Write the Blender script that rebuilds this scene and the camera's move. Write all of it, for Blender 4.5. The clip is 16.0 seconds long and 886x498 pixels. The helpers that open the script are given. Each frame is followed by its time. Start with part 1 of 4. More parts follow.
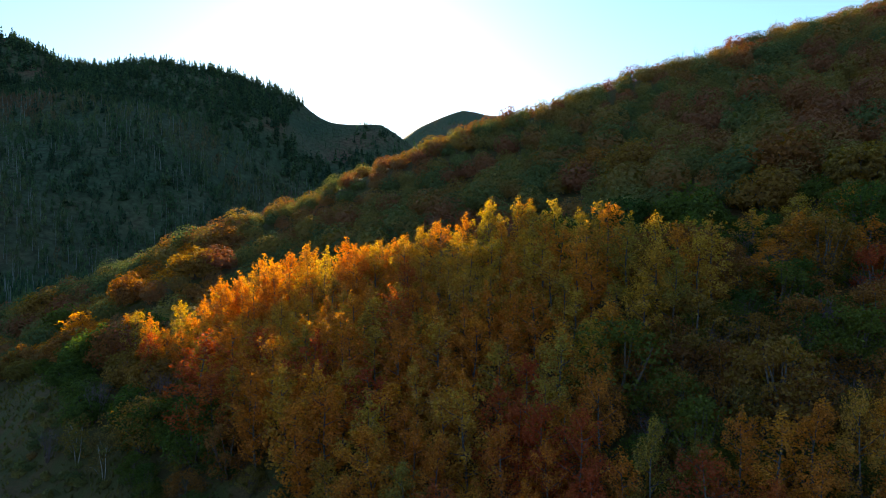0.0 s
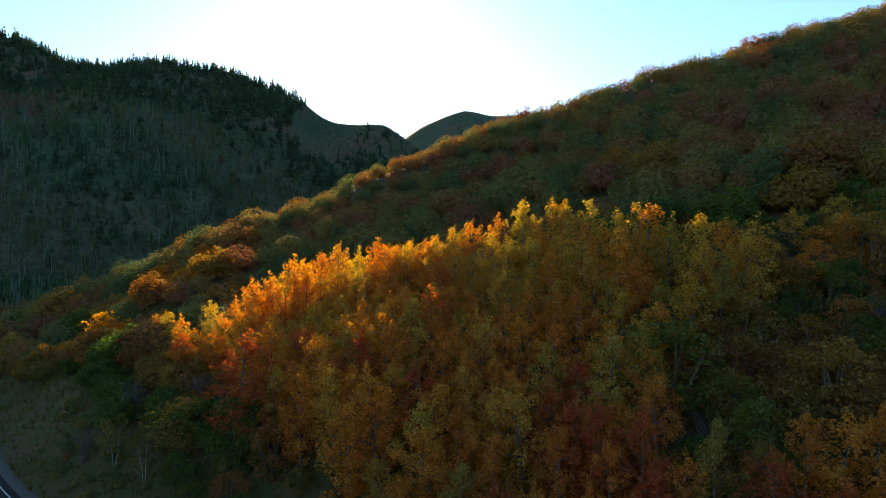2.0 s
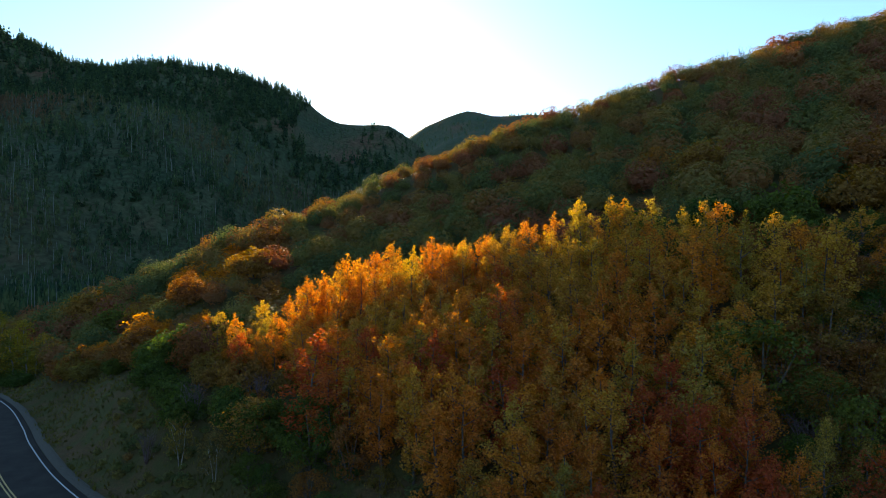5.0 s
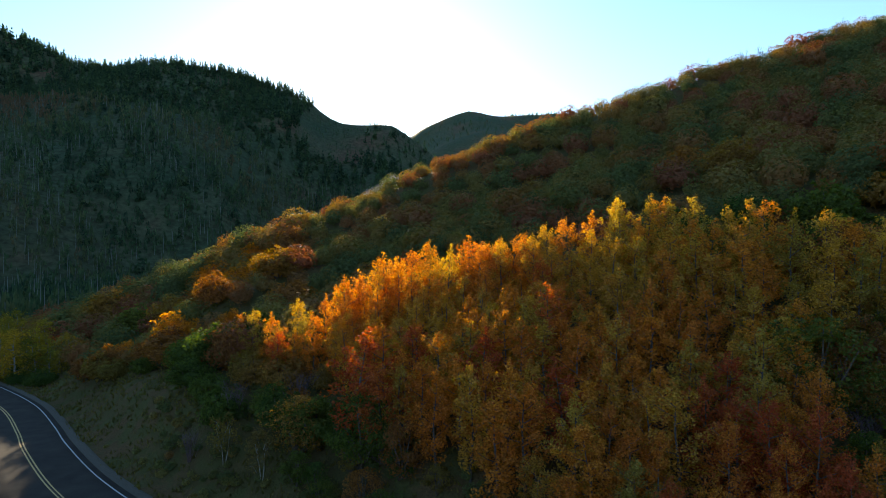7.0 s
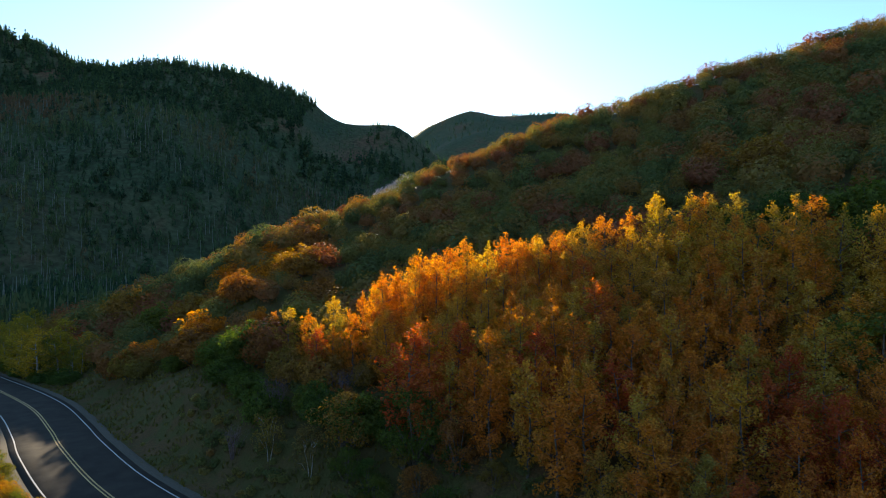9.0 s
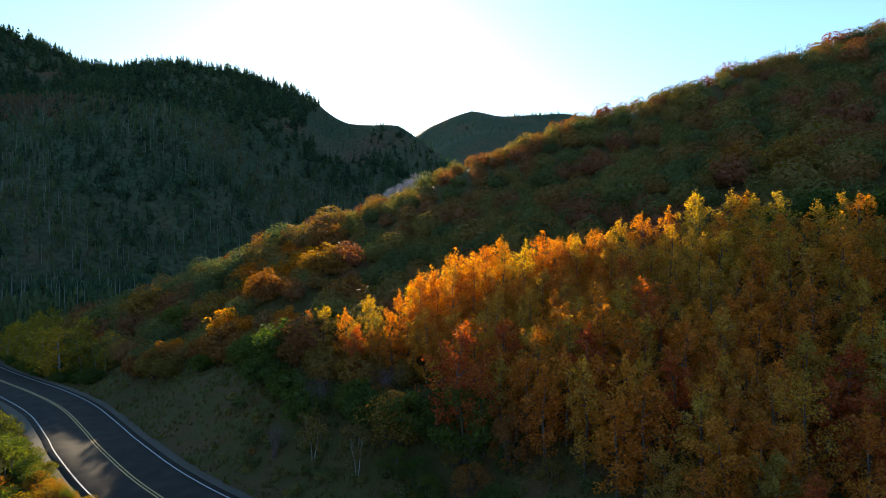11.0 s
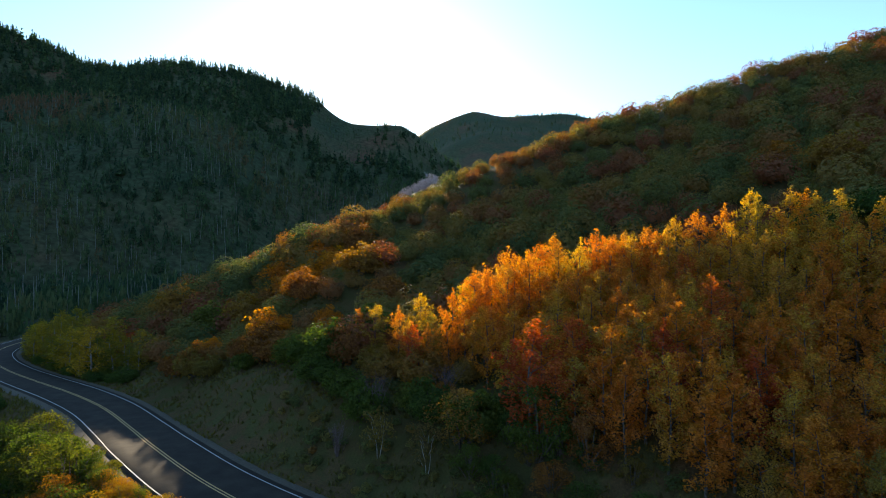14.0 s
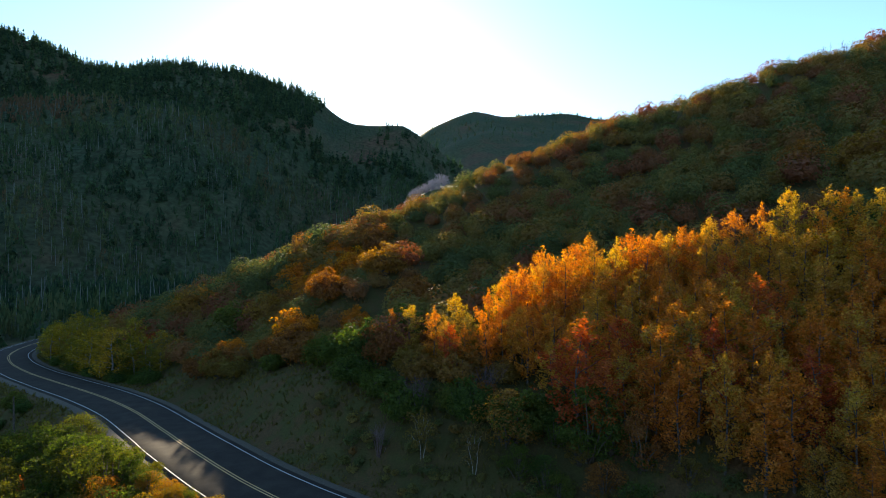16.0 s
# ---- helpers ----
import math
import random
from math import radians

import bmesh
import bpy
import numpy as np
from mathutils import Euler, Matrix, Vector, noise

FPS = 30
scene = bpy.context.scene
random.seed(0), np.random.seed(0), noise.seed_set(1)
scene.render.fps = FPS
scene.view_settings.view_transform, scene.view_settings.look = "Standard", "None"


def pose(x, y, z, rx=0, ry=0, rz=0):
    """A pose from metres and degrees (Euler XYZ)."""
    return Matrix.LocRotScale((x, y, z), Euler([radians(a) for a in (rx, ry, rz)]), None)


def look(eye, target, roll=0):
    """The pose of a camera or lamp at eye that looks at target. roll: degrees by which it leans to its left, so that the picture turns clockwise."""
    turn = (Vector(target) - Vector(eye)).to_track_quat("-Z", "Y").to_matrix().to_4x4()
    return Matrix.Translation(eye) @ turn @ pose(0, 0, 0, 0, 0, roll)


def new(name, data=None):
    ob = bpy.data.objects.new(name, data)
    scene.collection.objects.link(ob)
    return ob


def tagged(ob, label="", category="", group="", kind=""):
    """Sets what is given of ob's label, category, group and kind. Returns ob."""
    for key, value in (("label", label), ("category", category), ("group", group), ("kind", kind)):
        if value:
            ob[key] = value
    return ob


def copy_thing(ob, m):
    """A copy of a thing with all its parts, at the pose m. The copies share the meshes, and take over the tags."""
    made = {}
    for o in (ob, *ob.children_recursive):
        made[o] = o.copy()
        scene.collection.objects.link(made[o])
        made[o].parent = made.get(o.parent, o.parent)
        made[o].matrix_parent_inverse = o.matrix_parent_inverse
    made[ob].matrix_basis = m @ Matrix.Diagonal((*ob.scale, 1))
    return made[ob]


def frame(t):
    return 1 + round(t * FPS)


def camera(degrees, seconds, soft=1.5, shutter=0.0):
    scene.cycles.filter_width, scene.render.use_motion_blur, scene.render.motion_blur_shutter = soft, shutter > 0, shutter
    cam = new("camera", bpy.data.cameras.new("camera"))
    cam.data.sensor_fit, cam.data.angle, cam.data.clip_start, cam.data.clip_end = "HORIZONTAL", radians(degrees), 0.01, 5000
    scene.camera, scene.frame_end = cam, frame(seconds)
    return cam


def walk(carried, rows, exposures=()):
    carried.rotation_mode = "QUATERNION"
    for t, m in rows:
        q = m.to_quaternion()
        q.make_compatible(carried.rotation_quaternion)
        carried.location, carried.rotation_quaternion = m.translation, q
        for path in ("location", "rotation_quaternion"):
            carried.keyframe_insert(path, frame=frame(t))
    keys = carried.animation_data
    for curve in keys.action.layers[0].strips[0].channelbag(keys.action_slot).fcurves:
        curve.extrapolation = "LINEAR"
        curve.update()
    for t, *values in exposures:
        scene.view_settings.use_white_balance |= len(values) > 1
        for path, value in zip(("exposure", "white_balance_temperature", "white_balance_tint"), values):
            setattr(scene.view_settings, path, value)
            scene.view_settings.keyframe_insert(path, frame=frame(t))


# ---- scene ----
cam = camera(73.0, 16.0, 0.7)
METRES, EYE, TILT, LEAN, TURN = 27.6, 19.9, 0.0, 0.0, 0.0
ROWS = [
    (0.0, 0.0, 0.0, 0.0, 0.0, 0.0, -0.0),
    (0.5, -0.0257, 0.0004, 0.0007, 0.01, 0.01, -0.02),
    (1.0, -0.0526, 0.0009, 0.0009, 0.02, 0.01, -0.02),
    (1.5, -0.0809, 0.0013, 0.001, 0.03, 0.02, -0.04),
    (2.0, -0.1104, 0.0017, 0.0011, 0.04, 0.03, -0.04),
    (2.5, -0.1406, 0.0019, 0.001, 0.07, 0.03, -0.05),
    (3.0, -0.1714, 0.0021, 0.0007, 0.08, 0.04, -0.07),
    (3.5, -0.2028, 0.0024, 0.0, 0.09, 0.05, -0.06),
    (4.0, -0.2347, 0.0026, -0.0004, 0.12, 0.06, -0.01),
    (6.5, -0.3962, 0.0042, -0.0055, 0.14, 0.13, 0.07),
    (7.0, -0.4285, 0.0044, -0.0076, 0.14, 0.12, 0.06),
    (7.5, -0.461, 0.0047, -0.0108, 0.16, 0.13, 0.09),
    (8.0, -0.4932, 0.0051, -0.0139, 0.17, 0.14, 0.11),
    (8.5, -0.5254, 0.0058, -0.0164, 0.16, 0.14, 0.12),
    (9.0, -0.5576, 0.0063, -0.0186, 0.17, 0.13, 0.16),
    (11.5, -0.7172, 0.008, -0.0256, 0.21, 0.18, 0.08),
    (12.0, -0.7489, 0.0082, -0.0274, 0.19, 0.2, 0.07),
    (12.5, -0.7804, 0.0086, -0.0288, 0.19, 0.22, 0.07),
    (13.0, -0.8117, 0.0092, -0.0302, 0.17, 0.23, 0.08),
    (13.5, -0.843, 0.01, -0.0312, 0.16, 0.22, 0.1),
    (14.0, -0.8746, 0.0105, -0.0317, 0.15, 0.25, 0.13),
    (14.5, -0.9059, 0.0112, -0.032, 0.13, 0.26, 0.18),
    (15.0, -0.937, 0.0118, -0.0319, 0.12, 0.26, 0.21),
    (15.5, -0.9682, 0.0124, -0.0321, 0.11, 0.27, 0.25),
    (16.0, -0.999, 0.0131, -0.0318, 0.09, 0.29, 0.29),
]
walk(cam, [(t, pose(0, 0, EYE, TILT, LEAN, TURN) @ pose(METRES * x, 2 * METRES * y, METRES * z, 90 + pitch / 2, roll, yaw / 2)) for t, x, y, z, yaw, pitch, roll in ROWS])

# ---- sky and sun ----
SUN_DIR = Vector((-0.15, 1.0, 0.28)).normalized()
world = bpy.data.worlds.new("sky")
scene.world = world
world.use_nodes = True
wn, wl = world.node_tree.nodes, world.node_tree.links
sky = wn.new("ShaderNodeTexSky")
sky.sky_type, sky.sun_disc = "NISHITA", False
sky.sun_elevation = math.asin(SUN_DIR.z)
sky.sun_rotation = math.atan2(SUN_DIR.x, SUN_DIR.y)
sky.altitude, sky.air_density, sky.dust_density, sky.ozone_density = 2000, 1.0, 0.8, 1.0
tint = wn.new("ShaderNodeMix")
tint.data_type, tint.blend_type = "RGBA", "MULTIPLY"
tint.inputs["Factor"].default_value = 1.0
tint.inputs[7].default_value = (0.84, 1.04, 1.1, 1)
wl.new(sky.outputs["Color"], tint.inputs[6])
wl.new(tint.outputs[2], wn["Background"].inputs["Color"])
wn["Background"].inputs["Strength"].default_value = 0.11
sun = new("sun", bpy.data.lights.new("sun", "SUN"))
sun.data.energy, sun.data.angle, sun.data.color = 5.0, radians(0.53), (1.0, 0.805, 0.545)
sun.matrix_world = look((0, 0, 0), -SUN_DIR)
scene.view_settings.exposure = 1.44


# ---- materials ----
def material(name, rough=0.8, spec=0.3):
    m = bpy.data.materials.new(name)
    m.use_nodes = True
    b = m.node_tree.nodes["Principled BSDF"]
    b.inputs["Roughness"].default_value = rough
    b.inputs["Specular IOR Level"].default_value = spec
    return m, m.node_tree.nodes, m.node_tree.links, b


def ramp(nodes, links, fac, stops):
    r = nodes.new("ShaderNodeValToRGB")
    el = r.color_ramp.elements
    while len(el) < len(stops):
        el.new(0.5)
    for e, (p, c) in zip(el, stops):
        e.position, e.color = p, (*c, 1)
    links.new(fac, r.inputs["Fac"])
    return r.outputs["Color"]


def noise_tex(nodes, links, scale, detail=4, coord=None, rough=0.55):
    n = nodes.new("ShaderNodeTexNoise")
    n.inputs["Scale"].default_value, n.inputs["Detail"].default_value = scale, detail
    n.inputs["Roughness"].default_value = rough
    if coord is not None:
        links.new(coord, n.inputs["Vector"])
    return n.outputs["Fac"]


def mixed(nodes, links, fac, a, b, mode="MIX"):
    n = nodes.new("ShaderNodeMix")
    n.data_type, n.blend_type = "RGBA", mode
    for value, key in ((fac, "Factor"), (a, "A"), (b, "B")):
        sock = [s for s in n.inputs if s.name == key and s.type == ("VALUE" if key == "Factor" else "RGBA")][0]
        if isinstance(value, (int, float)):
            sock.default_value = value
        elif isinstance(value, tuple):
            sock.default_value = (*value, 1)
        else:
            links.new(value, sock)
    return [s for s in n.outputs if s.type == "RGBA"][0]


def maths(nodes, links, op, a, b=0.0, clamp=False):
    n = nodes.new("ShaderNodeMath")
    n.operation, n.use_clamp = op, clamp
    for value, sock in ((a, n.inputs[0]), (b, n.inputs[1])):
        if isinstance(value, (int, float)):
            sock.default_value = value
        else:
            links.new(value, sock)
    return n.outputs[0]


def leaf_material(name, colours, through_light=0.5, source="object", spread=1.0, lift=1.5, mottle=0.18):
    """Leaves that let light through. colours: a ramp over the tree's own random value; each leaf varies a little."""
    m, nodes, links, b = material(name, 0.75, 0.06)
    geo = nodes.new("ShaderNodeNewGeometry")
    if source == "object":
        whole = nodes.new("ShaderNodeObjectInfo").outputs["Random"]
    else:
        attr = nodes.new("ShaderNodeAttribute")
        attr.attribute_name = "hue"
        whole = attr.outputs["Fac"]
    island = geo.outputs["Random Per Island"]
    patch = noise_tex(nodes, links, 0.9, 3, geo.outputs["Position"])
    v = maths(nodes, links, "ADD", whole, maths(nodes, links, "MULTIPLY", maths(nodes, links, "SUBTRACT", island, 0.5), 0.16))
    v = maths(nodes, links, "ADD", v, maths(nodes, links, "MULTIPLY", maths(nodes, links, "SUBTRACT", patch, 0.5), mottle), True)
    n = len(colours)
    col = ramp(nodes, links, v, [(i / (n - 1), c) for i, c in enumerate(colours)])
    shade = ramp(nodes, links, island, [(0.0, (1 - 0.42 * spread,) * 3), (1.0, (1 + 0.34 * spread, 1 + 0.31 * spread, 1 + 0.24 * spread))])
    col = mixed(nodes, links, 1.0, col, shade, "MULTIPLY")
    links.new(col, b.inputs["Base Color"])
    tr = nodes.new("ShaderNodeBsdfTranslucent")
    glow = nodes.new("ShaderNodeHueSaturation")
    glow.inputs["Saturation"].default_value, glow.inputs["Value"].default_value = 1.28, lift
    links.new(col, glow.inputs["Color"])
    links.new(glow.outputs[0], tr.inputs["Color"])
    mix = nodes.new("ShaderNodeMixShader")
    mix.inputs["Fac"].default_value = through_light
    links.new(b.outputs[0], mix.inputs[1])
    links.new(tr.outputs[0], mix.inputs[2])
    links.new(mix.outputs[0], nodes["Material Output"].inputs["Surface"])
    return m


GOLD = [(0.5, 0.322, 0.088), (0.5, 0.3, 0.085), (0.43, 0.31, 0.093), (0.48, 0.258, 0.084), (0.36, 0.285, 0.093)]
ORANGE = [(0.54, 0.225, 0.06), (0.55, 0.253, 0.063), (0.48, 0.188, 0.057), (0.55, 0.277, 0.066)]
RED = [(0.43, 0.12, 0.05), (0.39, 0.1, 0.048), (0.46, 0.16, 0.055), (0.35, 0.09, 0.048)]
GREENISH = [(0.32, 0.24, 0.075), (0.4, 0.27, 0.075), (0.27, 0.22, 0.07), (0.45, 0.28, 0.075)]
OAK = [(0.088, 0.11, 0.044), (0.135, 0.135, 0.048), (0.19, 0.155, 0.054), (0.235, 0.155, 0.056), (0.24, 0.125, 0.056), (0.225, 0.1, 0.057)]
LEAF = {
    "gold": leaf_material("golden aspen leaves", GOLD, 0.56, lift=1.55),
    "orange": leaf_material("orange aspen leaves", ORANGE, 0.56, lift=1.55),
    "red": leaf_material("red maple leaves", RED, 0.5),
    "green": leaf_material("turning green aspen leaves", GREENISH, 0.5),
    "oakgreen": leaf_material("green oak leaves", [(0.06, 0.1, 0.03), (0.09, 0.125, 0.032), (0.13, 0.145, 0.036)], 0.42, lift=1.4),
    "oakrust": leaf_material("rust oak leaves", [(0.25, 0.125, 0.05), (0.3, 0.145, 0.05), (0.2, 0.1, 0.05)], 0.42, lift=1.8),
    "oakochre": leaf_material("ochre oak leaves", [(0.22, 0.15, 0.05), (0.27, 0.155, 0.05), (0.17, 0.135, 0.045)], 0.42, lift=1.8),
    "oakorange": leaf_material("bright orange oak leaves", [(0.46, 0.21, 0.055), (0.42, 0.165, 0.05), (0.48, 0.25, 0.06)], 0.66, lift=1.9),
    "bend": leaf_material("olive aspen leaves", [(0.12, 0.135, 0.04), (0.3, 0.24, 0.05), (0.42, 0.29, 0.055), (0.17, 0.165, 0.045), (0.5, 0.31, 0.055)], 0.5, lift=1.35),
    "bankgreen": leaf_material("deep green oak leaves", [(0.06, 0.092, 0.025), (0.086, 0.105, 0.028), (0.125, 0.12, 0.031)], 0.52, lift=1.35, mottle=0.5),
    "bankgold": leaf_material("orange oak leaves", [(0.22, 0.16, 0.035), (0.34, 0.165, 0.035), (0.15, 0.14, 0.035), (0.37, 0.15, 0.035)], 0.5, lift=1.35, mottle=0.5),
    "dull": leaf_material("dull brown aspen leaves", [(0.16, 0.12, 0.05), (0.2, 0.15, 0.05), (0.13, 0.12, 0.05)], 0.4),
    "brush": leaf_material("hillside brush leaves", OAK, 0.33, "hue", 0.4, 2.0, 0.06),
    "forest": leaf_material("far forest leaves", [(0.034, 0.062, 0.038), (0.065, 0.105, 0.048), (0.1, 0.115, 0.054), (0.14, 0.09, 0.056)], 0.3, "hue", 0.5),
}


def bark_material(name, light, dark, scale):
    m, nodes, links, b = material(name, 0.85, 0.2)
    geo = nodes.new("ShaderNodeNewGeometry")
    n = noise_tex(nodes, links, scale, 6, geo.outputs["Position"], 0.7)
    links.new(ramp(nodes, links, n, [(0.38, dark), (0.55, light)]), b.inputs["Base Color"])
    bump = nodes.new("ShaderNodeBump")
    bump.inputs["Strength"].default_value, bump.inputs["Distance"].default_value = 0.5, 0.02
    links.new(n, bump.inputs["Height"])
    links.new(bump.outputs[0], b.inputs["Normal"])
    return m


# darker copy of the aspen bark: the grove's shade is put into its colour
SHADE_TONED_BARK = bark_material("aspen bark toned down for shade", (0.15, 0.135, 0.11), (0.05, 0.045, 0.038), 6)
STEM_BARK = bark_material("far aspen bark", (0.18, 0.185, 0.155), (0.11, 0.11, 0.09), 2)
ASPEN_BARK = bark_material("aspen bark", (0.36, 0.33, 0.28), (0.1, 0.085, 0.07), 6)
OAK_BARK = bark_material("oak bark", (0.16, 0.13, 0.1), (0.05, 0.04, 0.03), 9)
DEAD_WOOD = bark_material("weathered dead wood", (0.33, 0.29, 0.28), (0.17, 0.145, 0.14), 8)

# ground: dry grass, leaf litter and bare earth in patches of their own
GROUND, nodes, links, b = material("hillside earth and dry grass", 0.95, 0.1)
geo = nodes.new("ShaderNodeNewGeometry")
pos = geo.outputs["Position"]
big, mid, fine = (noise_tex(nodes, links, s, 5, pos) for s in (0.05, 0.5, 6.0))
grass = ramp(nodes, links, fine, [(0.3, (0.056, 0.058, 0.019)), (0.7, (0.115, 0.105, 0.034))])
litter = ramp(nodes, links, fine, [(0.3, (0.075, 0.045, 0.025)), (0.7, (0.18, 0.1, 0.045))])
col = mixed(nodes, links, ramp(nodes, links, mid, [(0.42, (0, 0, 0)), (0.58, (1, 1, 1))]), grass, litter)
col = mixed(nodes, links, ramp(nodes, links, big, [(0.35, (0, 0, 0)), (0.7, (1, 1, 1))]), col, (0.074, 0.066, 0.022))
wide = noise_tex(nodes, links, 0.012, 6, pos)
wood = ramp(nodes, links, wide, [(0.35, (0.045, 0.07, 0.036)), (0.55, (0.075, 0.08, 0.04)), (0.7, (0.12, 0.072, 0.042))])
wood = mixed(nodes, links, 1.0, wood, ramp(nodes, links, noise_tex(nodes, links, 0.25, 5, pos), [(0.3, (0.5, 0.5, 0.5)), (0.7, (1.3, 1.3, 1.3))]), "MULTIPLY")
across = nodes.new("ShaderNodeSeparateXYZ")
links.new(pos, across.inputs[0])
beyond = maths(nodes, links, "DIVIDE", maths(nodes, links, "SUBTRACT", across.outputs["Y"], 150.0), 40.0, True)
col = mixed(nodes, links, beyond, col, wood)
links.new(col, b.inputs["Base Color"])
bump = nodes.new("ShaderNodeBump")
bump.inputs["Strength"].default_value, bump.inputs["Distance"].default_value = 0.8, 0.25
links.new(maths(nodes, links, "ADD", mid, fine), bump.inputs["Height"])
links.new(bump.outputs[0], b.inputs["Normal"])

# asphalt: aggregate, patchy ageing and oil-dark lanes
ASPHALT, nodes, links, b = material("worn asphalt", 0.9, 0.12)
geo = nodes.new("ShaderNodeNewGeometry")
pos = geo.outputs["Position"]
n1, n2 = noise_tex(nodes, links, 0.6, 6, pos), noise_tex(nodes, links, 40, 3, pos)
col = ramp(nodes, links, n1, [(0.3, (0.0275, 0.0245, 0.021)), (0.7, (0.05, 0.0445, 0.036))])
col = mixed(nodes, links, 1.0, col, ramp(nodes, links, n2, [(0.3, (0.7, 0.7, 0.7)), (0.7, (1.3, 1.3, 1.3))]), "MULTIPLY")
links.new(col, b.inputs["Base Color"])
bump = nodes.new("ShaderNodeBump")
bump.inputs["Strength"].default_value, bump.inputs["Distance"].default_value = 0.3, 0.01
links.new(n2, bump.inputs["Height"])
links.new(bump.outputs[0], b.inputs["Normal"])


def speckled(name, dark, light, scale, rough=0.9):
    m, nodes, links, b = material(name, rough, 0.25)
    geo = nodes.new("ShaderNodeNewGeometry")
    n = noise_tex(nodes, links, scale, 6, geo.outputs["Position"], 0.7)
    links.new(ramp(nodes, links, n, [(0.3, dark), (0.7, light)]), b.inputs["Base Color"])
    bump = nodes.new("ShaderNodeBump")
    bump.inputs["Strength"].default_value, bump.inputs["Distance"].default_value = 0.6, 0.03
    links.new(n, bump.inputs["Height"])
    links.new(bump.outputs[0], b.inputs["Normal"])
    return m


GRAVEL = speckled("shoulder gravel", (0.058, 0.05, 0.037), (0.135, 0.115, 0.086), 7)
WHITE_PAINT = speckled("worn white road paint", (0.29, 0.29, 0.28), (0.52, 0.52, 0.5), 5, 0.6)
YELLOW_PAINT = speckled("worn yellow road paint", (0.38, 0.25, 0.09), (0.58, 0.4, 0.15), 5, 0.6)
GRASS = leaf_material("dry grass blades", [(0.085, 0.085, 0.026), (0.125, 0.11, 0.034), (0.165, 0.125, 0.042)], 0.3, "hue", 0.6)

# ---- mesh helpers ----
rng = np.random.RandomState(7)


def mesh_of(name, verts, quads, mat, hue=None, smooth=False):
    """A mesh from an (n, 3) array and an (m, k) array of faces with k corners; hue: a value for each vertex."""
    me = bpy.data.meshes.new(name)
    verts, quads = np.asarray(verts, np.float32), np.asarray(quads, np.int32)
    me.vertices.add(len(verts))
    me.vertices.foreach_set("co", verts.ravel())
    me.loops.add(quads.size)
    me.loops.foreach_set("vertex_index", quads.ravel())
    me.polygons.add(len(quads))
    me.polygons.foreach_set("loop_start", np.arange(0, quads.size, quads.shape[1], dtype=np.int32))
    if smooth:
        me.polygons.foreach_set("use_smooth", np.ones(len(quads), bool))
    if hue is not None:
        me.attributes.new("hue", "FLOAT", "POINT").data.foreach_set("value", np.asarray(hue, np.float32))
    me.materials.append(mat)
    me.update(calc_edges=True)
    return me


def unit(v):
    return v / np.maximum(np.linalg.norm(v, axis=-1, keepdims=True), 1e-9)


def leaf_faces(centres, size, r, out=None, bias=0.0):
    """Pointed leaves round the centres, turned at random; with out, they face that way by bias."""
    n = len(centres)
    facing = unit(r.normal(size=(n, 3)))
    if out is not None:
        facing = facing + bias * unit(out)
    a = unit(np.cross(facing, r.normal(size=(n, 3))))
    b = unit(np.cross(facing, a))
    s = size * r.uniform(0.65, 1.35, (n, 1))
    v = np.stack([centres - a * s * 0.5 - b * s * 0.45, centres + a * s * 0.75, centres - a * s * 0.35 + b * s * 0.5], 1)
    return v.reshape(-1, 3), np.arange(3 * n).reshape(n, 3)


def tube(points, radii, sides=6):
    """A tapered tube along the points."""
    points = np.asarray(points, float)
    d = unit(np.gradient(points, axis=0))
    u = unit(np.cross(d, np.where(np.abs(d[:, 2:3]) > 0.9, (1.0, 0, 0), (0, 0, 1.0))))
    w = np.cross(d, u)
    a = np.arange(sides) * 2 * np.pi / sides
    ring = points[:, None] + np.asarray(radii)[:, None, None] * (np.cos(a)[None, :, None] * u[:, None] + np.sin(a)[None, :, None] * w[:, None])
    i, j = np.meshgrid(np.arange(len(points) - 1), np.arange(sides), indexing="ij")
    k = (j + 1) % sides
    q = np.stack([i * sides + j, i * sides + k, (i + 1) * sides + k, (i + 1) * sides + j], -1).reshape(-1, 4)
    return ring.reshape(-1, 3), q


def joined(pieces):
    verts, quads, n = [], [], 0
    for v, q in pieces:
        verts.append(v), quads.append(q + n)
        n += len(v)
    return np.concatenate(verts), np.concatenate(quads)


def smooth_step(a, b, x):
    t = np.clip((x - a) / (b - a), 0, 1)
    return t * t * (3 - 2 * t)


# ---- lie of the land ----
ROAD = np.array([(120, -18, 0.5), (60, -6, 0.5), (25, 8, 0.5), (0.67, 20.07, 0.72), (-18.68, 29.55, 0.81), (-33.04, 39.13, 0.87), (-42.45, 47.21, 0.74), (-51.5, 56.92, 0.56), (-57.54, 64.4, 0.07), (-65.77, 73.75, -0.21),
                 (-74.56, 81.55, -0.25), (-87.51, 92.95, -0.93), (-99.99, 104.58, -1.7), (-111.45, 116.62, -2.31), (-120.95, 129.75, -2.83), (-127.42, 145.32, -3.31), (-130.68, 164.99, -3.67), (-128, 195, -4), (-118, 240, -4), (-100, 300, -4)])


